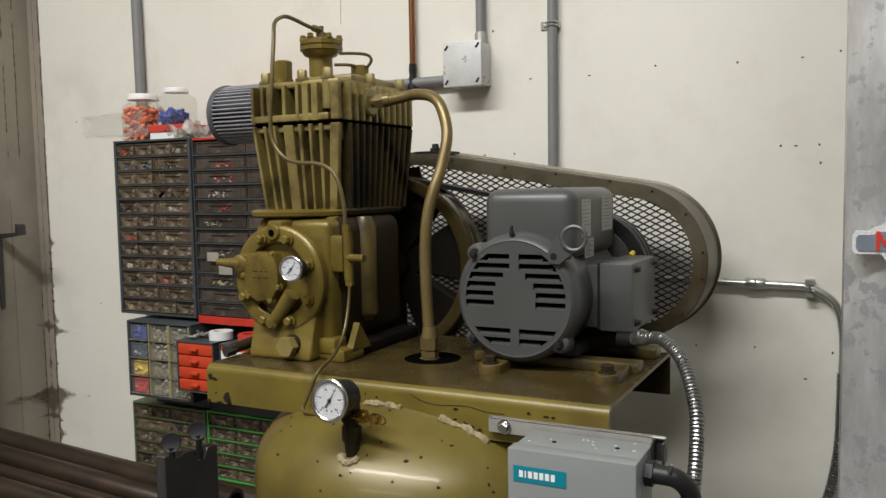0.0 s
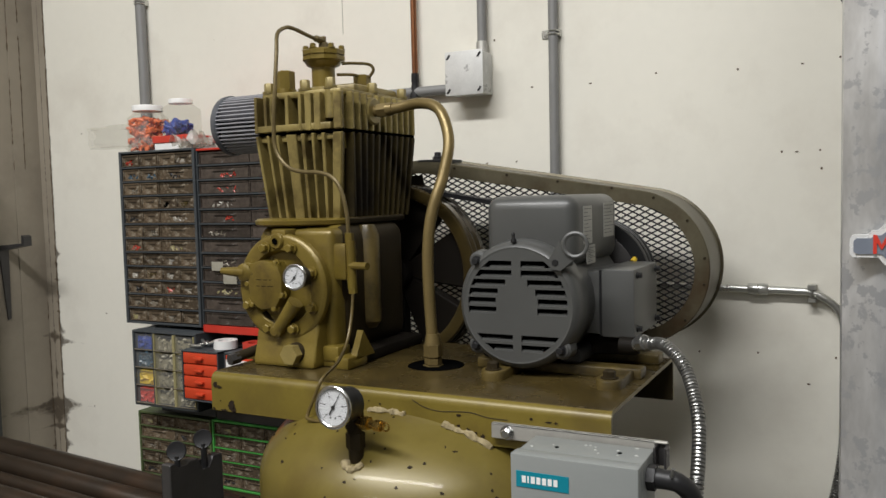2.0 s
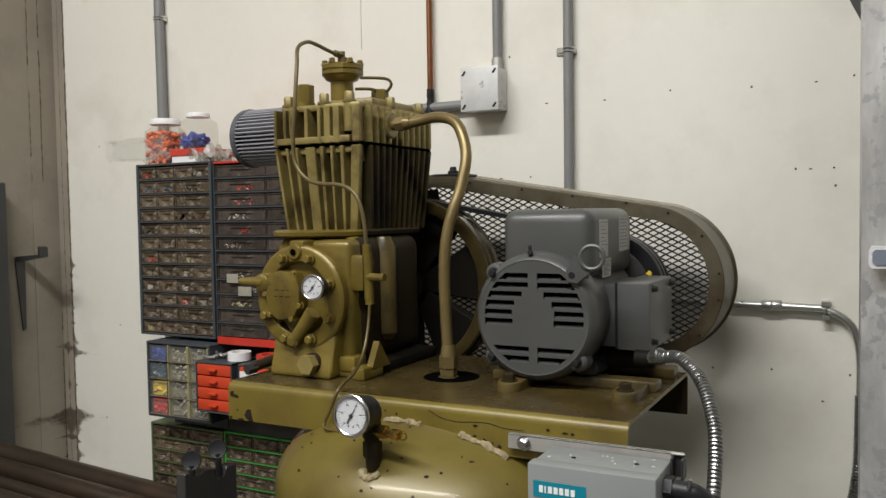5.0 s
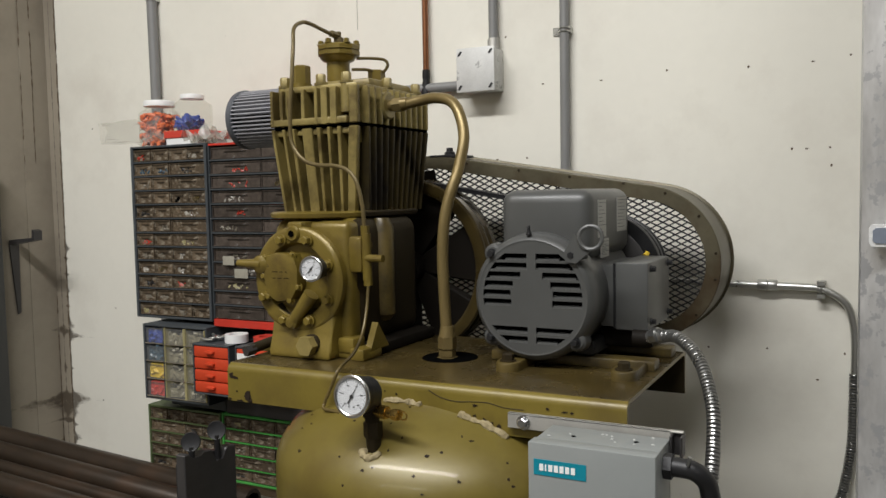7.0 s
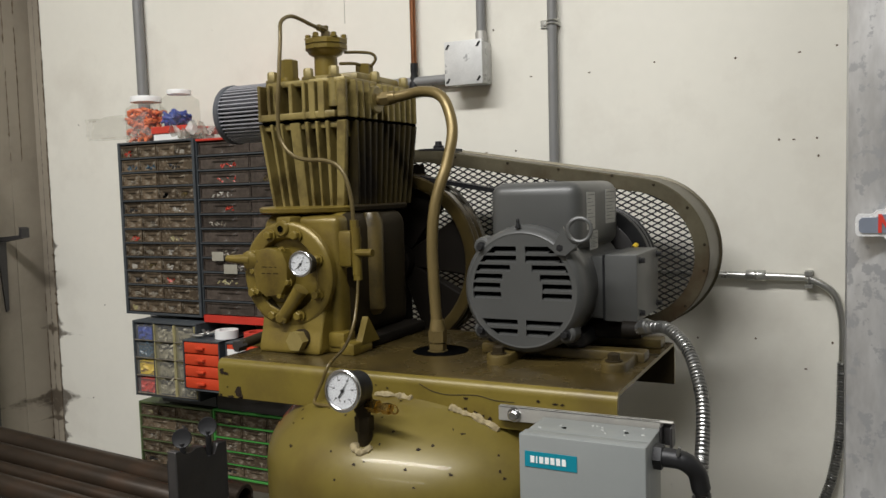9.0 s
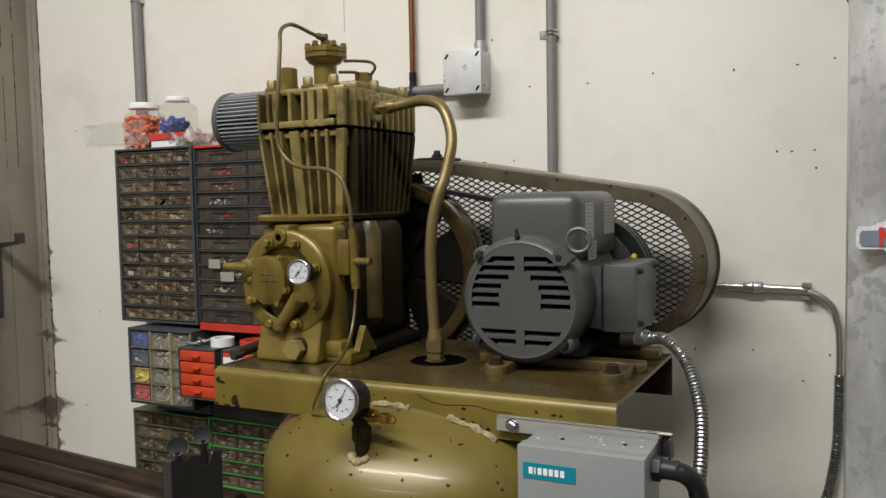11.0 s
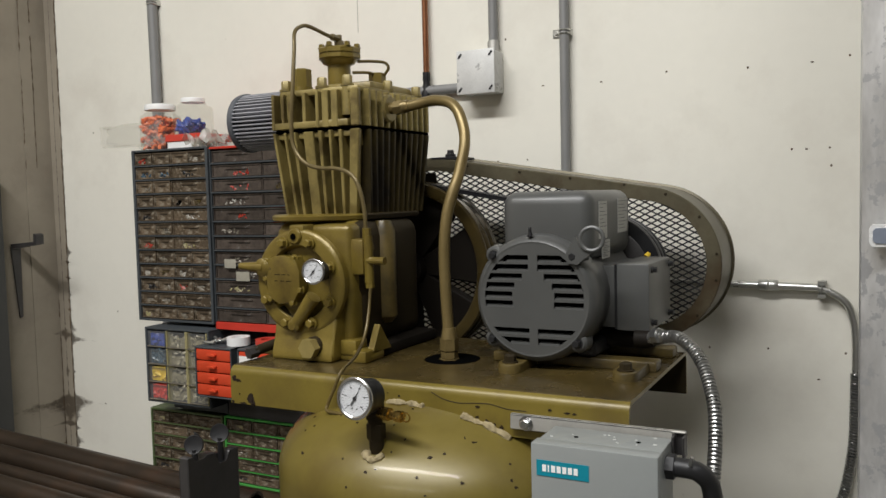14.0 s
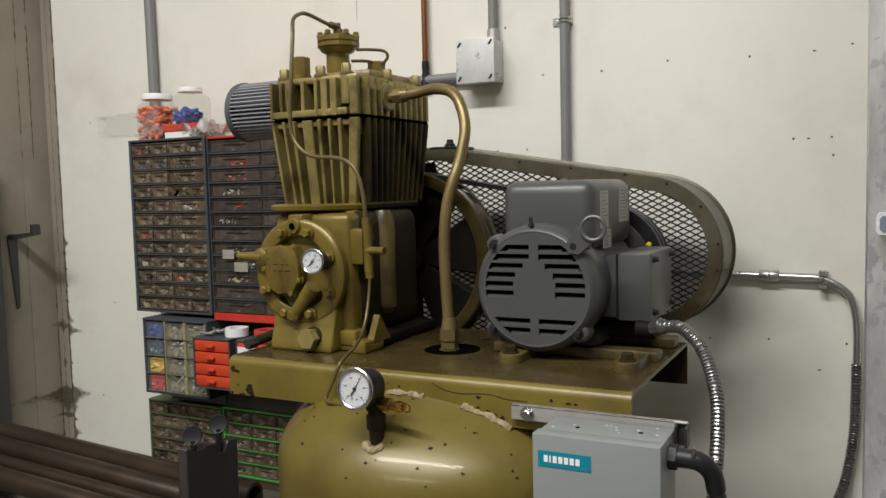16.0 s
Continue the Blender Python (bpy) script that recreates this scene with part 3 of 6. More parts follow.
# upright receiver with a domed head and a skirt foot
prof = [(0.12, 0.0), (0.125, 0.12), (0.16, 0.22), (0.24, TR), (0.5, TR), (1.171, TR)]
prof += [(1.171 + 0.14 * math.sin(a), TR * math.cos(a)) for a in [math.pi / 2 * k / 14 for k in range(1, 14)]] + [(1.311, 0)]
tank = part("tank", lathe(B(), (*TC, 0), (0, 0, 1), prof, 96), M_TANK, comp, "olive-gold domed steel tank")
part("foot_ring", lathe(B(), (*TC, 0), (0, 0, 1), [(0, 0.26), (0, 0.275), (0.23, 0.275), (0.23, 0.262), (0, 0.26)], 40), M_OLIVE, comp)

# folded platform: top, front skirt and back skirt in one bent sheet
th, rb = 0.006, 0.014
bm = B()
arc = lambda cx, cz, r, a0, a1, n=5: [(cx + r * math.cos(math.radians(a0 + (a1 - a0) * k / n)), cz + r * math.sin(math.radians(a0 + (a1 - a0) * k / n))) for k in range(n + 1)]
outer = [(PY0, PZ - 0.064)] + arc(PY0 + rb, PZ - rb, rb, 180, 90) + arc(PY1 - rb, PZ - rb, rb, 90, 0) + [(PY1, PZ - 0.074)]
inner = [(PY1 - th, PZ - 0.074)] + arc(PY1 - rb, PZ - rb, rb - th, 0, 90) + arc(PY0 + rb, PZ - rb, rb - th, 90, 180) + [(PY0 + th, PZ - 0.064)]
prism(bm, outer + inner, "x", PX0, PX1)
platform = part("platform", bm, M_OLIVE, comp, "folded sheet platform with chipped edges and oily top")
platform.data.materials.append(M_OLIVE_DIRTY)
# Back skirt coloured dark to hold the shade under the folded sheet.
platform.data.materials.append(M_GREASE_SHADE)
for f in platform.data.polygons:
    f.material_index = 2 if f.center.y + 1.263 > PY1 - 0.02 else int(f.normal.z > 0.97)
part("pipe_hole", lathe(B(), (-0.601, 1.294, PZ), (0, 0, 1), [(0, 0.048), (0.0012, 0.046), (0.0014, 0)], 28), M_DARK, comp, "dark round opening in the platform")
bm = B()
rnd = random.Random(3)
for wx0, wx1 in ((-0.622, -0.556), (-0.496, -0.418)):
    line = []
    for k in range(7):
        wx = wx0 + (wx1 - wx0) * k / 6
        zt = 1.171 + 0.14 * math.sqrt(1 - ((wx - TC[0]) ** 2 + (PY0 - 0.002 - TC[1]) ** 2) / TR ** 2)
        line.append((wx, PY0 - 0.001, zt + rnd.uniform(-0.001, 0.002)))
    part("weld", bead(B(), line, 0.0058, wx0), M_WELD, comp, "flaking pale filler along the tank seam")


def chip(bm, c, u, w, n, length, width, seed):
    """A ragged island of bare metal where paint has flaked off."""
    c, u, w, n = Vector(c), Vector(u), Vector(w), Vector(n)
    k = 26
    ring = []
    for i in range(k):
        a = 2 * math.pi * i / k
        e = Vector((math.cos(a), math.sin(a), seed * 7.3))
        q = 0.78 + 0.55 * noise.noise(e * 1.3) + 0.35 * noise.noise(e * 3.4 + Vector((5, 5, 5)))
        q = max(0.25, q)
        ring.append(c + u * math.cos(a) * length * q + w * math.sin(a) * width * q)
    top = [bm.verts.new(p + n * 0.0008) for p in ring]
    mid = bm.verts.new(c + n * 0.0008)
    bot = [bm.verts.new(p) for p in ring]
    for i in range(k):
        j = (i + 1) % k
        bm.faces.new((mid, top[i], top[j]))
        bm.faces.new((top[i], top[j], bot[j], bot[i]))


bm = B()
for k, (cx, cz, l, wd) in enumerate(((-0.922, 1.301, 0.006, 0.005), (-0.914, 1.298, 0.006, 0.003), (-0.889, 1.269, 0.009, 0.009), (-0.883, 1.263, 0.005, 0.007), (-0.905, 1.2595, 0.008, 0.0022), (-0.885, 1.2592, 0.005, 0.0018),
                                     (-0.927, 1.2605, 0.003, 0.003), (-0.912, 1.275, 0.0015, 0.0015), (-0.30, 1.287, 0.002, 0.005), (-0.285, 1.262, 0.008, 0.004), (-0.292, 1.268, 0.004, 0.003), (-0.36, 1.302, 0.003, 0.002),
                                     (-0.47, 1.296, 0.004, 0.002), (-0.335, 1.300, 0.005, 0.0015), (-0.325, 1.300, 0.003, 0.0018), (-0.39, 1.283, 0.0045, 0.0018), (-0.398, 1.285, 0.003, 0.003), (-0.70, 1.299, 0.003, 0.0018),
                                     (-0.60, 1.300, 0.002, 0.0015), (-0.455, 1.276, 0.004, 0.003), (-0.444, 1.272, 0.003, 0.003), (-0.432, 1.270, 0.004, 0.003), (-0.47, 1.281, 0.003, 0.002), (-0.62, 1.303, 0.0015, 0.0012))):
    chip(bm, (cx, PY0 - 0.0002, cz), (1, 0, 0), (0, 0, 1), (0, -1, 0), l, wd, k)
tagged(part("paint_chip", bm, M_CHIP, platform, "bare dark chips in the paint"), kind="stuff")

part("drip_stain", sweep(B(), [(-0.545, PY0 - 0.0002, 1.311), (-0.525, PY0 - 0.0002, 1.302), (-0.50, PY0 - 0.0002, 1.2985), (-0.475, PY0 - 0.0002, 1.3005), (-0.45, PY0 - 0.0002, 1.3015), (-0.425, PY0 - 0.0002, 1.297), (-0.395, PY0 - 0.0002, 1.2965)], 0.0006, 6, 4), M_GREASE_SHADE, platform, "dried dark drip line")

# pump: crankcase
AX, AZ = -0.846, 1.456
bm = B()
box(bm, -0.942, -0.752, 1.246, 1.47, PZ + 0.012, 1.562, 0.03, 4)
lathe(bm, (AX, 1.262, AZ), (0, -1, 0), [(0, 0.094), (0.012, 0.090), (0.022, 0.0845), (0.052, 0.0845)], 48)
box(bm, -0.85, -0.757, 1.226, 1.27, PZ + 0.008, 1.556, 0.012, 3)
case = part("crankcase", bm, M_CAST, comp, "cast crankcase under olive paint, oil and shade painted on the pulley side")
# Pulley side in the dark colour: oil, with that side's shade painted in.
case.data.materials.append(M_GREASE_SHADE)
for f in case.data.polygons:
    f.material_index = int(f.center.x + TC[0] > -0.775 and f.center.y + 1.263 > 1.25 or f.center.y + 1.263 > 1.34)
part("rib", lathe(B(), (-0.757, 1.335, 1.372), (0, 0, 1), [(0, 0.012), (0.012, 0.022), (0.17, 0.022), (0.186, 0.014)], 18), M_RAIL, case)
bm = B()
prism(bm, [(1.186, PZ), (1.187, PZ + 0.012), (1.196, PZ + 0.040), (1.203, PZ + 0.075), (1.215, PZ + 0.092), (1.262, PZ + 0.095), (1.262, PZ)], "x", -0.900, -0.774)
es = [e for e in bm.edges if e.calc_length() > 0.1 or all(abs(v.co.x + 0.774) < 1e-5 for v in e.verts)]
bmesh.ops.bevel(bm, geom=es, offset=0.006, segments=2, affect="EDGES", profile=0.5)
box(bm, -0.955, -0.715, 1.215, 1.262, PZ, PZ + 0.016, 0.005)
prism(bm, [(1.225, PZ + 0.015), (1.285, PZ + 0.015), (1.250, PZ + 0.060)], "x", -0.728, -0.716)
box(bm, -0.744, -0.716, 1.202, 1.25, PZ, PZ + 0.021, 0.004)
box(bm, -0.775, -0.742, 1.212, 1.25, PZ + 0.010, PZ + 0.036, 0.004)
part("foot", bm, M_CAST, case)
# Black here carries the flange's shade as well as oil.
part("base_flange", box(B(), -0.955, -0.722, 1.262, 1.47, PZ, PZ + 0.02, 0.005), M_BLACK_SHADE, case, "base flange blackened by oil and painted shade")
bm = B()
loops = []
for zz, off in ((1.562, -0.004), (1.5645, 0.0), (1.571, 0.001), (1.574, -0.004)):
    loops.append([bm.verts.new((-0.866 + (0.103 + off) * math.cos(a), (1.322 if math.sin(a) < 0 else 1.455) + (0.103 + off) * math.sin(a), zz - 0.002)) for a in [2 * math.pi * (k + 0.5) / 48 for k in range(48)]])
for p, q in zip(loops, loops[1:]):
    for k in range(48):
        bm.faces.new((p[k], p[(k + 1) % 48], q[(k + 1) % 48], q[k]))
bm.faces.new(loops[0])
bm.faces.new(loops[-1])
deck = part("deck_flange", bm, M_CAST, case, "oblong flange under the cylinders")
# Right rim darkened, top left clean: grease and side shade in one colour.
deck.data.materials.append(M_GREASE_SHADE)
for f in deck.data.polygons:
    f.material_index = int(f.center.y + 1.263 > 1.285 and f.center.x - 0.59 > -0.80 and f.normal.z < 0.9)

# round bearing cover with bolts, inner cap, oil arm
bm = B()
lathe(bm, (AX, 1.223, AZ), (0, -1, 0), [(0.0105, 0.0905), (0.0115, 0.0925), (0.021, 0.0925), (0.0245, 0.0895), (0.026, 0.085), (0.026, 0.0655), (0.024, 0.0635), (0.011, 0.0600), (0.0095, 0.056), (0.0095, 0)], 64)
cover = part("bearing_cover", bm, M_CAST, comp, "round bolted bearing cover, oil and shade painted in its lower right recess")
# Lower right of the recess darkened: oil together with the rim's shadow.
cover.data.materials.append(M_CAST_OIL_SHADE)
for f in cover.data.polygons:
    dx, dz = f.center.x + TC[0] - AX, f.center.z - AZ
    f.material_index = int(math.hypot(dx, dz) < 0.064 and dx - dz > 0.004)
bolt_me = hex_mesh("bolt", 0.0078, 0.012, M_CAST)
for a in (68, 112, 160, 205, 250, 292, 335, 22):
    p = Vector((AX + 0.074 * math.cos(math.radians(a)), 1.195, AZ + 0.074 * math.sin(math.radians(a))))
    share("bolt", bolt_me, aim(p, (0, -1, 0)), cover)
bm = B()
pts = [(-0.034, 0.040), (-0.01, 0.046), (0.022, 0.043), (0.033, 0.02), (0.033, -0.012), (0.018, -0.036), (-0.014, -0.04), (-0.034, -0.028), (-0.041, 0.005)]
prism(bm, [(AX - 0.022 + a, AZ + 0.002 + b) for a, b in pts], "y", 1.185, 1.212)
es = [e for e in bm.edges if all(abs(v.co.y - 1.185) < 1e-5 for v in e.verts)]
bmesh.ops.bevel(bm, geom=es, offset=0.004, segments=2, affect="EDGES", profile=0.5)
cap = part("oil_pump_cap", bm, M_CAST, comp, "small cap with faint handwriting")
small_me = hex_mesh("bolt", 0.0055, 0.009, M_CAST)
for a, b in ((-0.034, 0.032), (0.016, 0.036), (0.027, -0.012), (0.012, -0.033), (-0.03, -0.028), (-0.038, 0.004)):
    share("bolt", small_me, aim((AX - 0.022 + a * 1.12, 1.194, AZ + 0.002 + b * 1.12), (0, -1, 0)), cap)
bm = B()
for r, (z, w) in enumerate(((0.014, (7, 5, 3)), (0.003, (4, 6, 7)))):
    x = AX - 0.042
    for k in w:
        box(bm, x, x + k * 0.0016, 1.1845, 1.1852, AZ + z, AZ + z + 0.0012)
        x += k * 0.0016 + 0.004
part("handwriting", bm, M_GREASE_SHADE, cap, "illegible dark handwriting")
bm = B()
rod(bm, (AX - 0.004, 1.190, AZ - 0.072), (AX + 0.036, 1.190, AZ - 0.022), 0.0105, 14, 0.0135)
lathe(bm, (AX - 0.005, 1.202, AZ - 0.073), (0, -1, 0), [(0, 0.012), (0.018, 0.012), (0.022, 0.007)], 14)
part("oil_passage", bm, M_CAST, comp)
bm = B()
lathe(bm, (AX - 0.004, 1.212, AZ + 0.080), (0, -1, 0), [(0, 0.0145), (0.017, 0.0140), (0.02, 0.0115)], 20)
box(bm, AX - 0.019, AX + 0.012, 1.199, 1.25, AZ + 0.080, AZ + 0.1, 0.004)
part("port_boss", bm, M_CAST, comp)
bm = B()
lathe(bm, (AX - 0.070, 1.215, AZ + 0.026), (0, -1, 0), [(0, 0.018), (0.03, 0.016), (0.034, 0.009)], 14)
rod(bm, (AX - 0.068, 1.19, AZ + 0.026), (AX - 0.118, 1.185, AZ + 0.028), 0.011, 12, 0.006)
part("side_nipple", bm, M_CAST, comp)
bm = B()
lathe(bm, (AX - 0.004, 1.1905, AZ + 0.080), (0, -1, 0), [(0, 0.0058), (0.0012, 0.0052)], 12)
part("oil_port", bm, M_DARK, comp, "dark open port")
part("plug_seal", lathe(B(), (-0.814, 1.20, PZ + 0.025), (0, -1, 0), [(0, 0.018), (0.0125, 0.018), (0.014, 0.017)], 20), M_GREASE_SHADE, comp, "oil-black ring round the plug")
# Paler copy of the cast paint brightens the plug's dimly lit face.
part("plug", hexa(B(), (-0.814, 1.188, PZ + 0.025), (-0.814, 1.170, PZ + 0.025), 0.0175), M_CAST_PALE, comp)
bm = B()
rod(bm, (-0.905, 1.235, PZ + 0.026), (-0.925, 1.165, PZ + 0.014), 0.009, 14)
part("drain_pipe", bm, M_GREASE_SHADE, comp, "greasy drain nipple")
part("drain_cap", hexa(B(), (-0.923, 1.172, PZ + 0.014), (-0.928, 1.155, PZ + 0.012), 0.0105), M_PLATE, comp)


# gauges
def gauge(name, c, d, R, depth, parent, needle, label):
    d = Vector(d).normalized()
    c = Vector(c)
    g = part(name, lathe(B(), c, -d, [(0, R * 0.9), (0, R * 0.97), (depth * 0.35, R * 0.97), (depth * 0.45, R * 0.88), (depth * 0.9, R * 0.86), (depth, R * 0.7)], 40), M_BLACK, parent, label)
    bm = B()
    torus(bm, c + d * R * 0.03, d, R * 0.95, R * 0.11, 44, 10)
    part("bezel", bm, M_CHROME, g, "chrome rim")
    part("dial", lathe(B(), c, d, [(0, R * 0.92), (0.0006, R * 0.92)], 40), M_DIAL, g, "white dial with fine ticks")
    _, u, w = frame_of(d)
    up = Vector((0, 0, 1))
    up = (up - d * up.dot(d)).normalized()
    rt = up.cross(d)
    bm = B()
    for k in range(26):
        a = math.radians(225 - 270 * k / 25)
        e = rt * math.cos(a) + up * math.sin(a)
        L = 0.17 if k % 5 == 0 else 0.09
        s = d.cross(e) * R * (0.018 if k % 5 == 0 else 0.010)
        p, q = c + d * 0.0008 + e * R * 0.80, c + d * 0.0008 + e * R * (0.80 - L)
        bm.faces.new([bm.verts.new(v) for v in (p + s, p - s, q - s, q + s)])
        if k % 5 == 0:
            m = c + d * 0.0008 + e * R * 0.55
            a1, b1 = rt * R * 0.07, up * R * 0.035
            bm.faces.new([bm.verts.new(v) for v in (m + a1 + b1, m - a1 + b1, m - a1 - b1, m + a1 - b1)])
    for k in (-1, 1):
        m = c + d * 0.0008 - up * R * 0.5 + rt * R * 0.14 * k
        lathe(bm, m, d, [(0, R * 0.05), (0.0002, R * 0.05)], 8)
    part("tick_marks", bm, M_INK, g, "black ticks and small bars")
    a = math.radians(needle)
    e = rt * math.cos(a) + up * math.sin(a)
    s = d.cross(e)
    bm = B()
    z = d * 0.0018
    bm.faces.new([bm.verts.new(v) for v in (c + z + e * R * 0.72, c + z + s * R * 0.045 - e * R * 0.1, c + z + s * R * 0.06 - e * R * 0.42, c + z - s * R * 0.06 - e * R * 0.42, c + z - s * R * 0.045 - e * R * 0.1)])
    lathe(bm, c, d, [(0, R * 0.1), (0.003, R * 0.09)], 12)
    part("needle", bm, M_INK, g)
    gl = part("glass", lathe(B(), c + d * R * 0.05, d, [(0, R * 0.92), (0.0008, R * 0.9)], 32), M_GLASS, g)
    gl.visible_shadow = False
    return g


gauge("oil_gauge", (-0.779, 1.15, 1.481), (0.12, -1, 0.06), 0.0205, 0.024, comp, 52, "small chrome-rimmed oil gauge")
part("gauge_elbow", sweep(B(), [(-0.785, 1.172, 1.48), (-0.79, 1.19, 1.478), (-0.80, 1.215, 1.47)], 0.010, 12, 4), M_BLACK, comp)
gauge("pressure_gauge", (-0.5945, 0.985, 1.326), (-0.04, -1, 0.10), 0.0283, 0.041, comp, 60, "chrome-rimmed tank pressure gauge with black case")
bm = B()
rod(bm, (-0.5868, 1.0197, 1.3109), (-0.5868, 1.0255, 1.2386), 0.0105, 14)
lathe(bm, (-0.5868, 1.0236, 1.2820), (0, 0, -1), [(0, 0.0135), (0.02, 0.0135), (0.024, 0.0105)], 6)
lathe(bm, (-0.5868, 1.0236, 1.3109), (0, 0, -1), [(0, 0.0125), (0.022, 0.014)], 12)
part("gauge_stem", bm, M_GREASE_SHADE, comp, "oil-blackened pipe stem")
bm = B()
hexa(bm, (-0.5810, 1.0216, 1.2984), (-0.5598, 1.0188, 1.2984), 0.0095)
rod(bm, (-0.5598, 1.0188, 1.2984), (-0.5483, 1.0159, 1.2984), 0.006)
hexa(bm, (-0.5492, 1.0159, 1.2984), (-0.5377, 1.0139, 1.2984), 0.008)
torus(bm, (-0.5319, 1.0139, 1.2984), (0, 1, 0), 0.006, 0.0013, 16, 6)
part("safety_valve", bm, M_BRASS, comp, "small brass relief valve")
bm = bead(B(), [(-0.6020, 1.0180, 1.2420), (-0.5920, 1.0095, 1.2350), (-0.5800, 1.0095, 1.2350), (-0.5710, 1.0180, 1.2410)], 0.0062, 6)
part("thread_sealant", bm, M_WELD, comp, "pale filler round the stem")
bm = B()
rnd = random.Random(17)
specks = [(rnd.uniform(-150, -30), rnd.uniform(0.12, 0.85)) for _ in range(30)]
for k, (a, h) in enumerate(((-70, 0.5), (-100, 0.42), (-60, 0.3), (-120, 0.35), (-95, 0.2), (-45, 0.42), (-130, 0.5), (-80, 0.62), (-150, 0.4), (-55, 0.6), *specks)):
    a = math.radians(a)
    t_ = math.asin(h)
    n = Vector((math.cos(a) * math.cos(t_) / TR, math.sin(a) * math.cos(t_) / TR, math.sin(t_) / 0.14)).normalized()
    c = Vector((TC[0] + TR * math.cos(t_) * math.cos(a), TC[1] + TR * math.cos(t_) * math.sin(a), 1.171 + 0.14 * math.sin(t_)))
    u = n.cross(Vector((0, 0, 1))).normalized()
    chip(bm, c - n * 0.0004, u, n.cross(u), n, (0.0022 if k % 3 else 0.0042) if k < 10 else rnd.uniform(0.001, 0.0034), rnd.uniform(0.0014, 0.0028), k + 40)
tagged(part("tank_chip", bm, M_CHIP, tank, "bare dark chips in the paint"), kind="stuff")

# pump: finned barrel and head
HX0, HX1, HY0, HY1 = -0.958, -0.76, 1.276, 1.538
ZB, ZS, ZT = 1.570, 1.724, 1.793


def taper(z):
    """How far the outer faces have drawn in at the height z."""
    return 0.017 * max(0.0, (ZS - z) / (ZS - ZB))


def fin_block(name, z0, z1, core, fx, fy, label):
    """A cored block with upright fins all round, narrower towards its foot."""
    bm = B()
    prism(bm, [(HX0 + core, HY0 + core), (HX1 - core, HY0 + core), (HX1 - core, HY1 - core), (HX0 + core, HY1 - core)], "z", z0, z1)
    # The dark core paints shade into the gaps between the fins.
    root = part(name, bm, M_GREASE_SHADE, comp, label)
    k0, k1 = taper(z0), taper(z1)
    for x, wd, rec in fx:
        for side in (0, 1):
            bm = B()
            yo0, yo1, yi = (HY0 + k0 + rec, HY0 + k1 + rec, HY0 + core + 0.004) if side == 0 else (HY1 - k0, HY1 - k1, HY1 - core - 0.004)
            xs0, xs1 = AXH + (x - AXH) * (1 - k0 * 8), x
            h = wd / 2
            vs = [(xs0 - h, yo0, z0), (xs0 + h, yo0, z0), (xs0 + h, yi, z0), (xs0 - h, yi, z0), (xs1 - h, yo1, z1), (xs1 + h, yo1, z1), (xs1 + h, yi, z1), (xs1 - h, yi, z1)]
            hexahedron(bm, vs)
            part("fin", bm, M_CAST_PALE, root)
    for y, wd in fy:
        for side in (0, 1):
            bm = B()
            xo0, xo1, xi = (HX1 - k0 * 0.6, HX1 - k1 * 0.6, HX1 - core - 0.004) if side else (HX0 + k0 * 1.2, HX0 + k1 * 1.2, HX0 + core + 0.004)
            ys0, ys1 = AYH + (y - AYH) * (1 - k0 * 8), y
            h = wd / 2
            vs = [(xo0, ys0 - h, z0), (xo0, ys0 + h, z0), (xi, ys0 + h, z0), (xi, ys0 - h, z0), (xo1, ys1 - h, z1), (xo1, ys1 + h, z1), (xi, ys1 + h, z1), (xi, ys1 - h, z1)]
            hexahedron(bm, vs)
            # Right-hand barrel fins use the dark copy, side shade included.
            part("fin", bm, M_CAST_OIL_SHADE if side and z0 < ZS else M_CAST_PALE, root)
    return root


def hexahedron(bm, vs, bev=0.0012):
    v = [bm.verts.new(p) for p in vs]
    for f in ((0, 1, 2, 3), (7, 6, 5, 4), (0, 4, 5, 1), (1, 5, 6, 2), (2, 6, 7, 3), (3, 7, 4, 0)):
        bm.faces.new([v[i] for i in f])
    if bev:
        bmesh.ops.bevel(bm, geom=list({e for q in v for e in q.link_edges}), offset=bev, segments=1, affect="EDGES", profile=0.5)


AXH, AYH = (HX0 + HX1) / 2, (HY0 + HY1) / 2
W_, D_ = HX1 - HX0, HY1 - HY0
fx_b = [(HX0 + W_ * f, w, r) for f, w, r in ((0.03, 0.007, 0.0), (0.14, 0.007, 0.004), (0.26, 0.009, 0), (0.40, 0.026, 0.006), (0.55, 0.009, 0), (0.66, 0.007, 0), (0.76, 0.009, 0.004))]
fy_b = [(HY0 + D_ * (0.125 + 0.0825 * k), 0.009) for k in range(11)]
barrel = fin_block("cylinder_block", ZB, ZS - 0.002, 0.040, [(x, w * 0.85, r) for x, w, r in fx_b], [(y, w * 0.75) for y, w in fy_b], "finned cylinder block, grease and shade painted on its right side")
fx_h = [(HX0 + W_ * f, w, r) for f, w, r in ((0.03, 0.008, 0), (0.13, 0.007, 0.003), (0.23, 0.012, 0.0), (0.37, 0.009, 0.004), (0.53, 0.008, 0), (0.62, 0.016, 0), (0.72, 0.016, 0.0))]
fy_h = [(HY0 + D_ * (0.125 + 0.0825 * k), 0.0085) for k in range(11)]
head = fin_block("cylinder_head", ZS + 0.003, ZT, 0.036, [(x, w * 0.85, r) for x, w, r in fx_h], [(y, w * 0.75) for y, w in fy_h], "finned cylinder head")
bm = B()
k0 = taper(ZB)
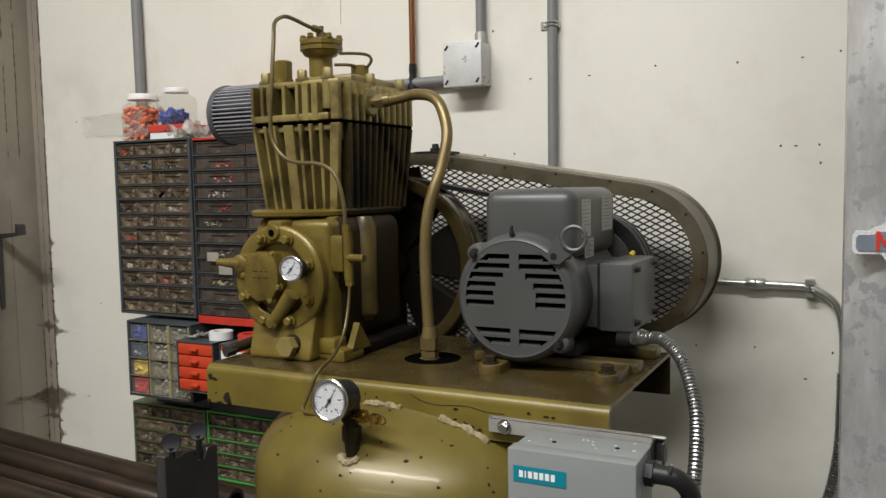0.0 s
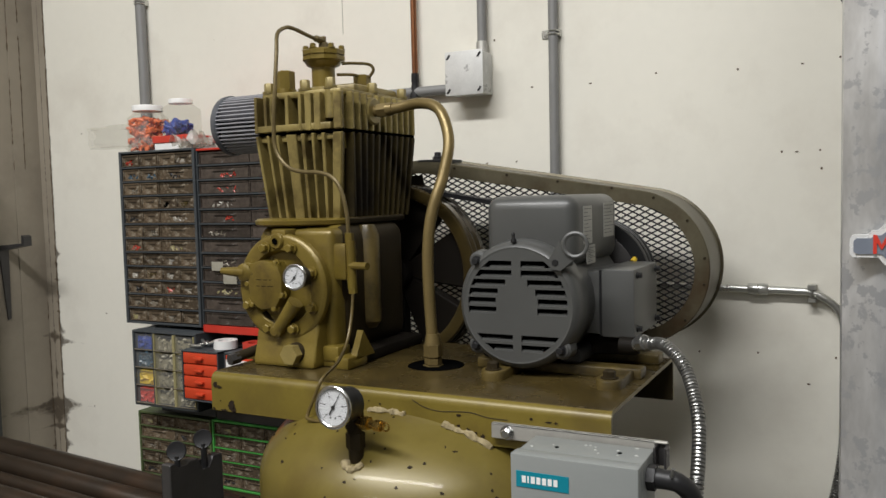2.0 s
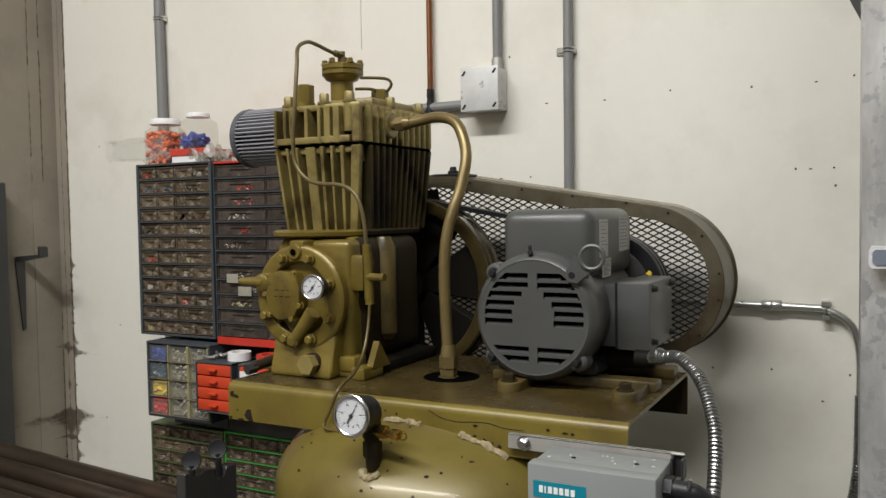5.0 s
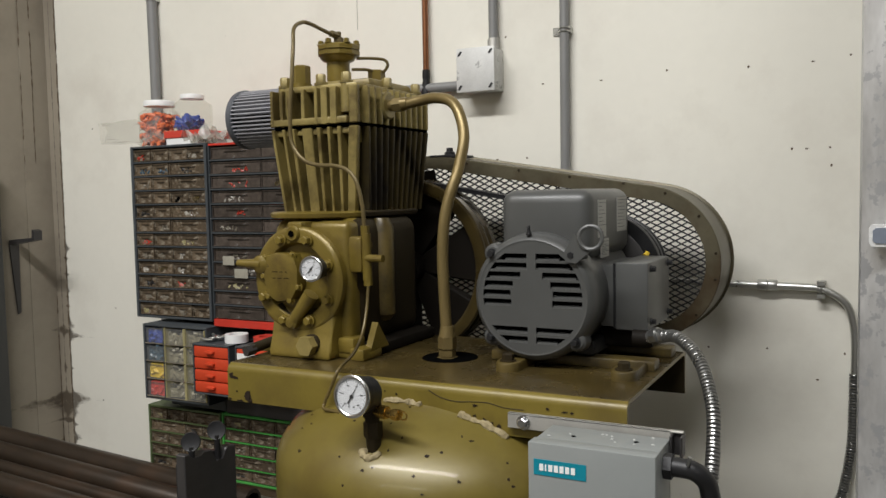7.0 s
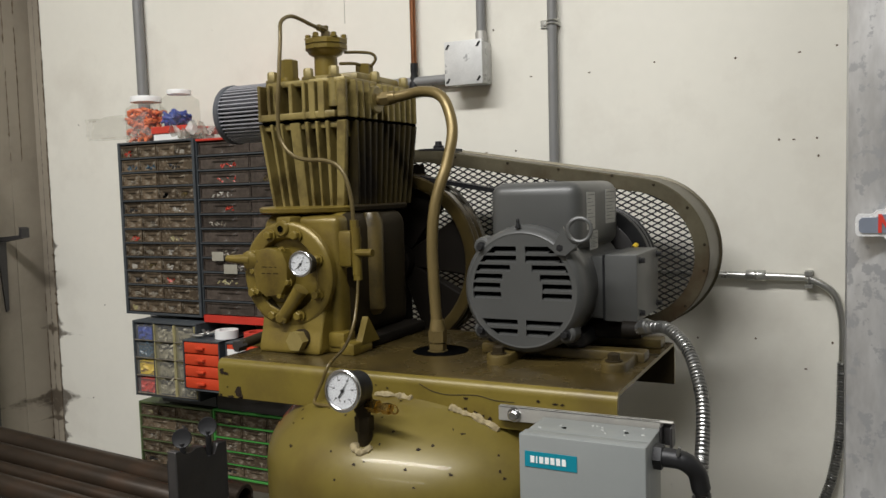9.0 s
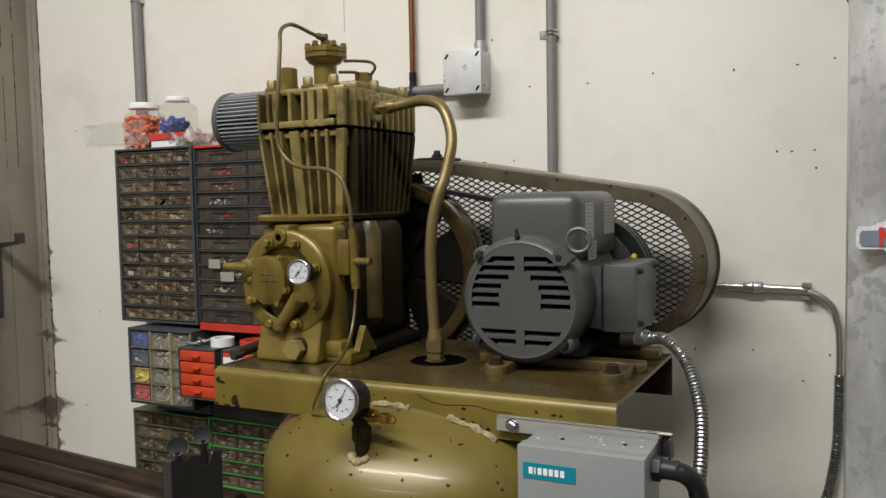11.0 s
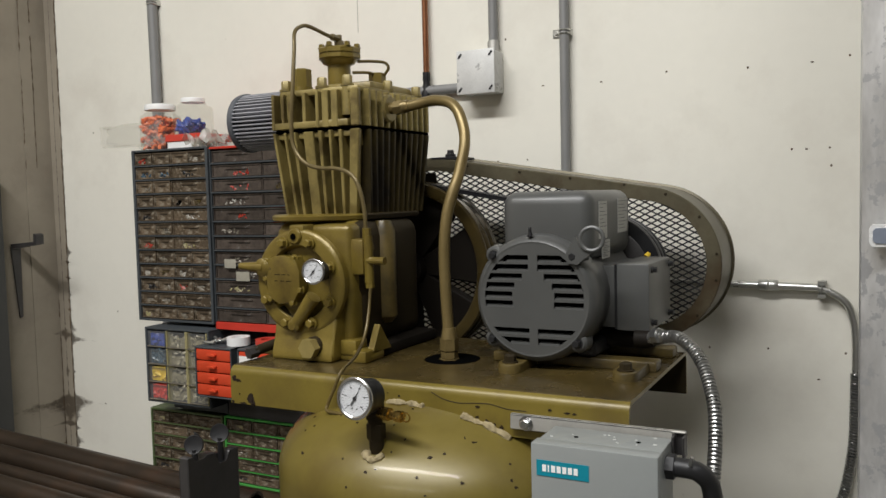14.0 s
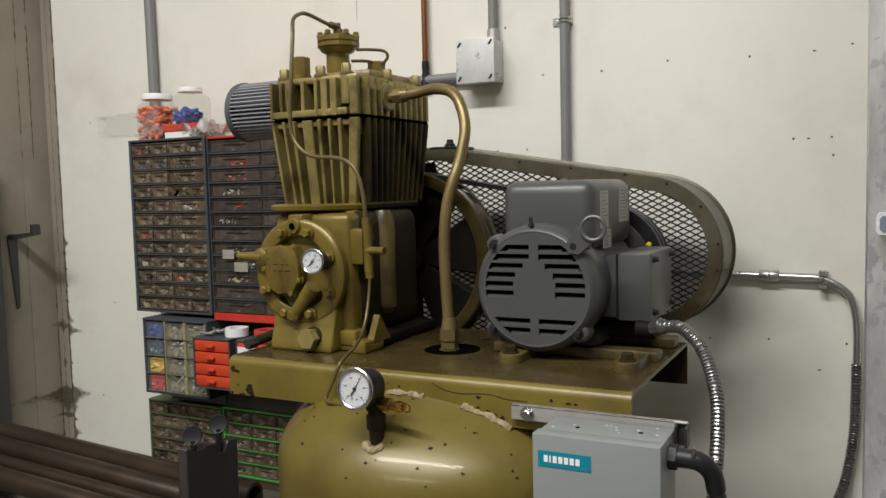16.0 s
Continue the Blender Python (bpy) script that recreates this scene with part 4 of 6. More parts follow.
hexahedron(bm, [(HX1 - 0.026 - k0, HY0 + 0.002 + k0, ZB), (HX1 - 0.008 - k0, HY0 + 0.002 + k0, ZB), (HX1 - 0.008 - k0, HY0 + 0.013 + k0, ZB), (HX1 - 0.032 - k0, HY0 + 0.045, ZB),
                (HX1 - 0.026, HY0 + 0.003, ZS - 0.002), (HX1 - 0.006, HY0 + 0.003, ZS - 0.002), (HX1 - 0.006, HY0 + 0.012, ZS - 0.002), (HX1 - 0.032, HY0 + 0.045, ZS - 0.002)], 0.002)
part("corner_fin", bm, M_CAST_PALE, barrel)
bm = B()
hexahedron(bm, [(x, y, z) for z in (ZS + 0.003, ZT) for x, y in ((HX1 - 0.024, HY0 + 0.003), (HX1 - 0.006, HY0 + 0.003), (HX1 - 0.006, HY0 + 0.012), (HX1 - 0.032, HY0 + 0.045))], 0.002)
part("corner_fin", bm, M_CAST_PALE, head)
bm = B()
box(bm, HX0 + 0.006, HX1 - 0.03, HY0 + 0.011, HY0 + 0.045, ZS - 0.014, ZS - 0.003, 0.002)
part("top_flange", bm, M_CAST_PALE, barrel)
bm = B()
box(bm, HX0 + 0.001, HX1 - 0.028, HY0 + 0.001, HY0 + 0.03, ZS + 0.004, ZS + 0.016, 0.002)
box(bm, HX0 + 0.012, HX1 - 0.012, HY0 + 0.012, HY1 - 0.012, ZT - 0.006, ZT + 0.006, 0.004)
lathe(bm, (HX1 - 0.035, 1.376, 1.763), (1, 0, 0), [(0, 0.026), (0.034, 0.026), (0.0375, 0.022), (0.038, 0.013)], 24)
box(bm, HX0 + 0.05, HX1 - 0.025, HY0 + 0.075, HY1 - 0.03, ZT, ZT + 0.022, 0.008)
part("head_plate", bm, M_CAST_PALE, head)
part("gasket", box(B(), HX0 + 0.006, HX1 - 0.005, HY0 + 0.008, HY1 - 0.006, ZS - 0.0025, ZS + 0.0035), M_DARK, comp, "dark head gasket gap")
boss_me = finish(lathe(B(), (0, 0, 0), (0, 0, 1), [(0, 0.0115), (0.05, 0.0115), (0.052, 0.009)], 14), "boss", M_CAST_PALE)
nut_me = hex_mesh("head_bolt", 0.0092, 0.020, M_CAST_PALE)
for x in (HX0 + 0.022, AXH + 0.004, HX1 - 0.040, HX1 - 0.022):
    for y in (HY0 + 0.022, AYH, HY1 - 0.022):
        if x == HX1 - 0.040 and y != HY0 + 0.022 or x == HX1 - 0.022 and y == HY0 + 0.022:
            continue
        share("boss", boss_me, pose(x, y, ZT - 0.045), head)
        share("head_bolt", nut_me, pose(x, y, ZT + 0.006), head)
share("boss", boss_me, pose(HX1 - 0.026, HY0 + 0.026, ZS - 0.03), barrel)
for x, y in ((-0.918, 1.325), (-0.832, 1.452)):
    part("valve_cap", lathe(B(), (x, y, ZT + 0.002), (0, 0, 1), [(0, 0.02), (0.014, 0.019)], 16), M_CAST, head)
    part("valve_nut", lathe(B(), (x, y, ZT + 0.014), (0, 0, 1), [(0, 0.017), (0.034, 0.017), (0.036, 0.014)], 6), M_CAST, head)
bm = B()
lathe(bm, (-0.886, 1.40, ZT), (0, 0, 1), [(0, 0.034), (0.018, 0.030), (0.022, 0.0225), (0.062, 0.0222), (0.066, 0.031), (0.074, 0.036)], 24)
part("unloader_neck", bm, M_CAST, comp)
bm = B()
lathe(bm, (-0.884, 1.40, 1.866), (0, 0, 1), [(0, 0.037), (0.002, 0.0415), (0.009, 0.0415), (0.0095, 0.039), (0.0115, 0.039), (0.012, 0.0415), (0.020, 0.0415), (0.022, 0.039)], 10)
unl = part("unloader_flange", bm, M_CAST, comp)
for k in range(6):
    a = math.radians(30 + 60 * k)
    share("bolt", small_me, aim((-0.884 + 0.034 * math.cos(a), 1.40 + 0.034 * math.sin(a), 1.888), (0, 0, 1)), unl)
bm = B()
hexa(bm, (-0.884, 1.40, 1.893), (-0.884, 1.40, 1.903), 0.009)
rod(bm, (-0.884, 1.40, 1.90), (-0.884, 1.40, 1.914), 0.0055)
hexa(bm, (-0.884, 1.397, 1.906), (-0.886, 1.378, 1.908), 0.0065)
part("tube_fitting", bm, M_TUBE, comp)
tube_pts = [(-0.885, 1.385, 1.906), (-0.888, 1.36, 1.910), (-0.892, 1.32, 1.917), (-0.896, 1.30, 1.916), (-0.892, 1.272, 1.90), (-0.882, 1.255, 1.865), (-0.877, 1.24, 1.795), (-0.881, 1.238, 1.72), (-0.874, 1.238, 1.685), (-0.850, 1.238, 1.661),
            (-0.82, 1.238, 1.653), (-0.789, 1.238, 1.651), (-0.762, 1.238, 1.642), (-0.744, 1.238, 1.620), (-0.734, 1.238, 1.58), (-0.731, 1.238, 1.535)]
part("control_tube", sweep(B(), tube_pts, 0.0036, 10, 6), M_TUBE, comp, "thin bent bronze tube")
part("control_tube", sweep(B(), [(-0.725, 1.238, 1.46), (-0.722, 1.225, 1.41), (-0.716, 1.20, 1.37), (-0.708, 1.16, 1.345), (-0.702, 1.11, 1.330), (-0.712, 1.10, 1.30), (-0.722, 1.097, 1.277), (-0.715, 1.09, 1.270), (-0.67, 1.085, 1.270)], 0.0028, 10, 6), M_RAIL, comp, "thin oil-browned tube")
bm = B()
rod(bm, (-0.728, 1.238, 1.535), (-0.727, 1.238, 1.455), 0.008, 12)
hexa(bm, (-0.730, 1.238, 1.548), (-0.730, 1.238, 1.532), 0.0075)
hexa(bm, (-0.727, 1.238, 1.462), (-0.726, 1.238, 1.446), 0.0075)
rod(bm, (-0.728, 1.236, 1.493), (-0.692, 1.232, 1.493), 0.0065, 10)
box(bm, -0.765, -0.735, 1.232, 1.25, 1.468, 1.53, 0.005)
hexa(bm, (-0.735, 1.243, 1.515), (-0.724, 1.243, 1.515), 0.009)
part("pilot_valve", bm, M_CAST, comp)
part("cross_tube", sweep(B(), [(-0.850, 1.41, 1.862), (-0.83, 1.43, 1.863), (-0.812, 1.448, 1.861), (-0.806, 1.452, 1.850), (-0.82, 1.455, 1.836)], 0.003, 8, 6), M_TUBE, comp)
part("cross_tube", sweep(B(), [(-0.855, 1.40, 1.84), (-0.835, 1.425, 1.841), (-0.832, 1.45, 1.838)], 0.003, 8, 4), M_TUBE, comp)

# discharge pipe into the tank
bm = B()
sweep(bm, [(-0.735, 1.376, 1.764), (-0.715, 1.376, 1.765), (-0.687, 1.376, 1.769), (-0.661, 1.371, 1.770), (-0.627, 1.36, 1.762), (-0.604, 1.349, 1.740), (-0.588, 1.335, 1.694), (-0.591, 1.316, 1.638), (-0.599, 1.302, 1.60), (-0.606, 1.294, 1.56), (-0.609, 1.289, 1.505), (-0.607, 1.287, 1.44), (-0.603, 1.286, 1.37)], 0.0098, 16, 8)
part("discharge_pipe", bm, M_BRASSY, comp, "bent bronze-coloured delivery pipe")
bm = B()
rod(bm, (-0.765, 1.376, 1.763), (-0.747, 1.376, 1.763), 0.0105, 14)
hexa(bm, (-0.749, 1.376, 1.763), (-0.731, 1.376, 1.764), 0.0135)
rod(bm, (-0.732, 1.376, 1.764), (-0.719, 1.376, 1.765), 0.0125, 16, 0.0112)
part("pipe_fitting", bm, M_BRASSY, comp, "bronze hex compression fitting")
bm = B()
rod(bm, (-0.602, 1.286, 1.377), (-0.602, 1.286, 1.358), 0.0112, 16, 0.0145)
hexa(bm, (-0.602, 1.286, 1.359), (-0.602, 1.286, 1.339), 0.0158)
rod(bm, (-0.602, 1.286, 1.34), (-0.602, 1.286, 1.32), 0.0105)
hexa(bm, (-0.602, 1.286, 1.3365), (-0.602, 1.286, 1.326), 0.0145)
hexa(bm, (-0.602, 1.286, 1.3245), (-0.602, 1.286, 1.312), 0.0175)
part("pipe_fitting", bm, M_BRASSY, comp, "bronze hex compression fitting")

# intake filter
FZ, FY = 1.760, 1.41
bm = B()
seg = 176
prof_r = [(0.0585, 0.0585, 0.042, 0.040)[k % 4] for k in range(seg)]
ra, rb2 = [], []
for k in range(seg):
    a = 2 * math.pi * k / seg
    for lst, x in ((ra, -1.12), (rb2, -0.985)):
        lst.append(bm.verts.new((x, FY + prof_r[k] * math.cos(a), FZ + prof_r[k] * math.sin(a))))
for k in range(seg):
    l = (k + 1) % seg
    bm.faces.new((ra[k], ra[l], rb2[l], rb2[k]))
part("intake_filter", bm, M_FILTER, comp, "pleated grey intake filter element")
part("filter_cap", lathe(B(), (-1.132, FY, FZ), (1, 0, 0), [(0, 0.05), (0.002, 0.060), (0.012, 0.061), (0.015, 0.058)], 44), M_FILTER_CAP, comp)
part("intake_neck", lathe(B(), (-0.99, FY, FZ), (1, 0, 0), [(0, 0.058), (0.006, 0.058), (0.008, 0.03), (0.05, 0.03)], 32), M_FILTER_CAP, comp)

# flywheel with grooved rim, spokes and hub
FWY, FWR = 1.585, 0.185
fwx, fwz = -0.832, 1.447
bm = B()
rim = [(-0.03, FWR - 0.026), (-0.034, FWR - 0.02), (-0.034, FWR - 0.003), (-0.03, FWR)]
for k in range(2):
    y0 = -0.026 + k * 0.022
    rim += [(y0, FWR), (y0 + 0.005, FWR - 0.010), (y0 + 0.013, FWR - 0.010), (y0 + 0.018, FWR)]
rim += [(0.03, FWR), (0.034, FWR - 0.003), (0.034, FWR - 0.02), (0.03, FWR - 0.026), (-0.03, FWR - 0.026)]
d, u, w = frame_of((0, 1, 0))
lathe(bm, (fwx, FWY, fwz), (0, 1, 0), rim, 72)
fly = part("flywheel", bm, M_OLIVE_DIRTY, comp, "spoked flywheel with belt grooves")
# Spokes and hub are black to hold the pump's shade inside the wheel.
for k in range(6):
    a = math.radians(12 + 60 * k)
    e, n = Vector((math.cos(a), 0, math.sin(a))), Vector((-math.sin(a), 0, math.cos(a)))
    c = Vector((fwx, FWY, fwz))
    hexahedron(bm := B(), [c + e * d_ + n * w_ + Vector((0, y_, 0)) for y_ in (-0.014, 0.014) for d_, w_ in ((0.03, -0.02), (FWR - 0.022, -0.066), (FWR - 0.022, 0.066), (0.03, 0.02))], 0.003)
    part("spoke", bm, M_BLACK_SHADE, fly, "wide spoke painted dark for shade")
part("hub", lathe(B(), (fwx, FWY - 0.04, fwz), (0, 1, 0), [(0, 0.03), (0.002, 0.034), (0.07, 0.036)], 28), M_BLACK_SHADE, fly)
part("shaft", rod(B(), (fwx, 1.45, fwz), (fwx, 1.6, fwz), 0.02), M_GREASE_SHADE, comp)

# motor sheave and belts
MX, MZ, MR = -0.438, 1.4345, 0.100
shx, shz, SR = -0.415, 1.446, 0.112
bm = B()
lathe(bm, (shx, FWY - 0.034, shz), (0, 1, 0), [(0, 0.02), (0, SR - 0.02), (0, SR), (0.008, SR), (0.014, SR - 0.01), (0.022, SR - 0.01), (0.028, SR), (0.034, SR), (0.04, SR - 0.01), (0.048, SR - 0.01), (0.054, SR), (0.06, SR), (0.06, 0.02)], 48)
part("motor_sheave", bm, M_BLACK, comp, "black grooved motor pulley")
part("sheave_web", lathe(B(), (shx, FWY - 0.036, shz), (0, 1, 0), [(0, 0.03), (0, SR - 0.024), (0.001, SR - 0.022)], 40), M_PLATE, comp, "grey steel pulley web")
for k in range(2):
    y = FWY - 0.0175 + 0.022 * k
    line = []
    cs = ((Vector((fwx, fwz)), FWR - 0.001), (Vector((shx, shz)), SR - 0.001))
    for i in range(120):
        a = 2 * math.pi * i / 120
        e = Vector((math.cos(a), math.sin(a)))
        c, R = max(cs, key=lambda q: q[0].dot(e) + q[1])
        line.append((c, R, e))
    bm = B()
    rings = []
    for c, R, e in line:
        ring = []
        for dr, dy in ((0, -0.0065), (0, 0.0065), (-0.009, 0.0045), (-0.009, -0.0045)):
            p = c + e * (R + dr)
            ring.append(bm.verts.new((p.x, y + dy, p.y)))
        rings.append(ring)
    for i in range(120):
        p, q = rings[i], rings[(i + 1) % 120]
        for j in range(4):
            bm.faces.new((p[j], p[(j + 1) % 4], q[(j + 1) % 4], q[j]))
    part("belt", bm, M_RUBBER, comp, "black drive belt")

# belt guard: flanged band with expanded-metal back
G1, G2, GY0, GY1 = (Vector((-0.83, 1.448)), 0.233), (Vector((-0.368, 1.457)), 0.150), 1.66, 1.79


def hull(off, n=128):
    out = []
    for i in range(n):
        a = 2 * math.pi * i / n
        e = Vector((math.cos(a), math.sin(a)))
        c, R = max((G1, G2), key=lambda q: q[0].dot(e) + q[1])
        out.append(c + e * (R + off))
    return out


def ring_solid(bm, offs, ys):
    """A closed band between outlines: pairs of offset and depth, in order round the section."""
    loops = [[bm.verts.new((p.x, y, p.y)) for p in hull(o)] for o, y in zip(offs, ys)]
    n = len(loops[0])
    for a, b in zip(loops, loops[1:] + loops[:1]):
        for i in range(n):
            j = (i + 1) % n
            bm.faces.new((a[i], a[j], b[j], b[i]))


bm = B()
ring_solid(bm, [-0.026, 0, 0.002, 0.002, 0.007, 0.007, -0.001, -0.001, -0.026], [GY0, GY0, GY0 + 0.002, GY1 - 0.004, GY1 - 0.002, GY1, GY1, GY0 + 0.003, GY0 + 0.003])
guard = part("belt_guard", bm, M_GUARD, comp, "sheet-steel belt guard with expanded-metal mesh")
rivet = finish(lathe(B(), (0, 0, 0), (0, 0, 1), [(0, 0.003), (0.0012, 0.0027), (0.002, 0)], 8), "rivet", M_GREASE_SHADE)
pts = hull(-0.006, 128)
for i in range(3, 128, 11):
    p = pts[i]
    share("rivet", rivet, aim((p.x, GY0, p.y), (0, -1, 0)), guard)
for f in (0.18, 0.42, 0.64, 0.86):
    q = Vector((-0.83, 1.676)).lerp(Vector((-0.33, 1.603)), f)
    share("rivet", rivet, aim((q.x, GY0, q.y), (0, -1, 0)), guard)


def inside(x, z, off):
    p = Vector((x, z))
    dmin = 1e9
    c1, r1 = G1
    c2, r2 = G2
    ax = c2 - c1
    L = ax.length
    # nearest circle of the tapered family
    for k in range(25):
        f = k / 24
        dmin = min(dmin, (p - (c1 + ax * f)).length - (r1 + (r2 - r1) * f))
    return dmin < off


bm = B()
dw, dh = 0.0235, 0.0118
st = 0.0014
for i in range(-14, 40):
    for j in range(-44, 44):
        x0 = -0.83 + i * dw + (dw / 2 if j % 2 else 0)
        z0 = 1.448 + j * dh / 1.0 * 0.5
        for sx in (-1, 1):
            a = Vector((x0, z0))
            b = Vector((x0 + sx * dw / 2, z0 + dh * 0.5))
            m = (a + b) / 2
            if not inside(m.x, m.y, -0.024) or m.x < -1.02:
                continue
            t_ = (b - a).normalized()
            nn = Vector((-t_.y, t_.x)) * st
            q = []
            for yy in (GY0 + 0.003, GY0 + 0.0055):
                q += [bm.verts.new((v.x, yy, v.y)) for v in (a - nn - t_ * st, b - nn + t_ * st, b + nn + t_ * st, a + nn - t_ * st)]
            bm.faces.new((q[3], q[2], q[1], q[0]))
            bm.faces.new((q[4], q[5], q[6], q[7]))
            for e in range(4):
                f = (e + 1) % 4
                bm.faces.new((q[e], q[f], q[4 + f], q[4 + e]))
part("expanded_mesh", bm, M_BLACK, guard, "black expanded-metal mesh")
# Added black sheet that stands for the pump's shade on the mesh.
bm = B()
shp = [Vector((-0.83, 1.448)) + Vector((math.cos(a), math.sin(a))) * 0.203 for a in [math.radians(86 + 8 * k) for k in range(8)]]
prism(bm, [(p.x, p.y) for p in shp] + [(-0.98, 1.42), (-0.775, 1.42)], "y", GY0 - 0.006, GY0 - 0.002)
part("shade_sheet", bm, M_BLACK_SHADE, guard, "added black sheet standing for shade behind the flywheel")
bm = B()
box(bm, -0.80, -0.76, PY1, GY0 + 0.05, 1.262, 1.282, 0.002)
part("guard_bracket", bm, M_GUARD, comp)
bm = B()
box(bm, -0.46, -0.42, PY1, GY0 + 0.05, 1.262, 1.282, 0.002)
part("guard_bracket", bm, M_GUARD, comp)
bm = B()
lathe(bm, (-0.80, 1.70, 1.683), (0, 0, 1), [(0, 0.012), (0.008, 0.012), (0.01, 0.008), (0.018, 0.007)], 10)
box(bm, -0.83, -0.76, 1.66, 1.74, 1.678, 1.684, 0.001, 1)
part("guard_latch", bm, M_BLACK, comp)

# ---- electric motor ----
mot = thing("electric_motor", (MX, 1.36, PZ), "grey painted electric motor with slotted end bell", "electric motor")
MY = 1.256
body = part("body", lathe(B(), (MX, MY + 0.03, MZ), (0, 1, 0), [(0, MR - 0.002), (0.22, MR - 0.004), (0.235, MR - 0.012), (0.25, 0.06), (0.27, 0.03)], 48), M_MOTOR, mot)
part("shaft", rod(B(), (MX, MY + 0.28, MZ), (MX, FWY + 0.01, MZ), 0.014), M_ZINC, mot)
bell = part("end_bell", lathe(B(), (MX, MY, MZ), (0, 1, 0), [(0.0005, 0.088), (0, 0.0905), (0.003, 0.095), (0.010, 0.0995), (0.03, 0.102), (0.045, 0.102), (0.047, 0.098), (0.047, 0.086), (0.0005, 0.088)], 56), M_MOTOR, mot, "rounded grey end bell")
SLOTS = [(0.064, 0.0075, 0.061), (0.0495, 0.0075, 0.071), (0.035, 0.018, 0.077), (0.0205, 0.031, 0.081), (0.0060, 0.035, 0.082), (-0.0085, 0.034, 0.081), (-0.0515, 0.0070, 0.066), (-0.0665, 0.0070, 0.056)]
bm = B()
RF, sh, RO = 0.0895, 0.0052, 0.0825
zs = sorted({-RF, RF} | {z + s for z, _, _ in SLOTS for s in (-sh, sh)} | {-0.035, 0.075, -0.08})


def chord(z):
    return math.sqrt(max(0.0, RF * RF - z * z))


def cell(bm, x0a, x1a, x0b, x1b, za, zb):
    if max(x1a - x0a, x1b - x0b) < 1e-4:
        return
    y0, y1 = MY + 0.0006, MY + 0.004
    v = [bm.verts.new(p) for p in ((MX + x0a, y0, MZ + za), (MX + x1a, y0, MZ + za), (MX + x1b, y0, MZ + zb), (MX + x0b, y0, MZ + zb), (MX + x0a, y1, MZ + za), (MX + x1a, y1, MZ + za), (MX + x1b, y1, MZ + zb), (MX + x0b, y1, MZ + zb))]
    for f in ((3, 2, 1, 0), (4, 5, 6, 7), (0, 1, 5, 4), (1, 2, 6, 5), (2, 3, 7, 6), (3, 0, 4, 7)):
        try:
            bm.faces.new([v[i] for i in f])
        except ValueError:
            pass


for za, zb in zip(zs, zs[1:]):
    mid = (za + zb) / 2
    ca, cb = chord(za), chord(zb)
    s = [q for q in SLOTS if abs(q[0] - mid) < sh * 0.9]
    if s:
        _, xi, _ = s[0]
        oa, ob_ = math.sqrt(RO * RO - za * za), math.sqrt(RO * RO - zb * zb)
        cell(bm, -xi, xi, -xi, xi, za, zb)
        cell(bm, oa, ca, ob_, cb, za, zb)
        cell(bm, -ca, -oa, -cb, -ob_, za, zb)
        for sg in (-1, 1):
            xa, xb = sorted((sg * xi, sg * min(oa, ob_)))
            lou = B()
            hexahedron(lou, [(MX + x, y, MZ + za + z) for z in (0, 0.0012) for x, y, z in ((xa, MY + 0.0035, z), (xb, MY + 0.0035, z), (xb, MY + 0.0105, z + 0.0026), (xa, MY + 0.0105, z + 0.0026))], 0)
            part("louvre", lou, M_MOTOR, bell)
    else:
        n = 4
        for k in range(n):
            z0, z1 = za + (zb - za) * k / n, za + (zb - za) * (k + 1) / n
            cell(bm, -chord(z0), chord(z0), -chord(z1), chord(z1), z0, z1)
part("vent_plate", bm, M_MOTOR, bell)
part("fan_cavity", lathe(B(), (MX, MY + 0.012, MZ), (0, 1, 0), [(0, 0.087), (0.004, 0.087)], 40), M_DARK, bell, "dark space behind the slots")
part("grease_nipple", lathe(B(), (MX - 0.004, MY + 0.004, MZ + 0.098), (0, -0.15, 1), [(0, 0.0045), (0.003, 0.0045), (0.006, 0.0028), (0.011, 0.0024), (0.012, 0.0032), (0.015, 0.002)], 10), M_BLACK, mot)
mb_me = hex_mesh("through_bolt", 0.0062, 0.012, M_BLACK)
for bx, bz in ((-0.067, 0.068), (0.066, 0.068), (-0.070, -0.066), (0.070, -0.066)):
    bm = B()
    lathe(bm, (MX + bx, MY + 0.03, MZ + bz), (0, -1, 0), [(0, 0.017), (0.022, 0.015), (0.026, 0.011)], 16)
    part("lug", bm, M_MOTOR, bell)
    share("through_bolt", mb_me, aim((MX + bx, MY + 0.005, MZ + bz), (0, -1, 0)), mot)
bm = B()
torus(bm, (MX + 0.097, MY - 0.004, MZ + 0.095), (0.15, -1, 0.1), 0.0175, 0.0032, 28, 8)
prism(bm, [(MX + 0.058, MZ + 0.058), (MX + 0.075, MZ + 0.056), (MX + 0.108, MZ + 0.085), (MX + 0.096, MZ + 0.078), (MX + 0.080, MZ + 0.082), (MX + 0.072, MZ + 0.10), (MX + 0.056, MZ + 0.072)], "y", MY - 0.006, MY - 0.001)
part("lifting_ring", bm, M_MOTOR, mot)
bm = B()
box(bm, -0.506, -0.353, 1.292, 1.53, 1.49, 1.603, 0.022, 4)
part("capacitor_cover", bm, M_MOTOR, mot, "rounded grey capacitor cover")
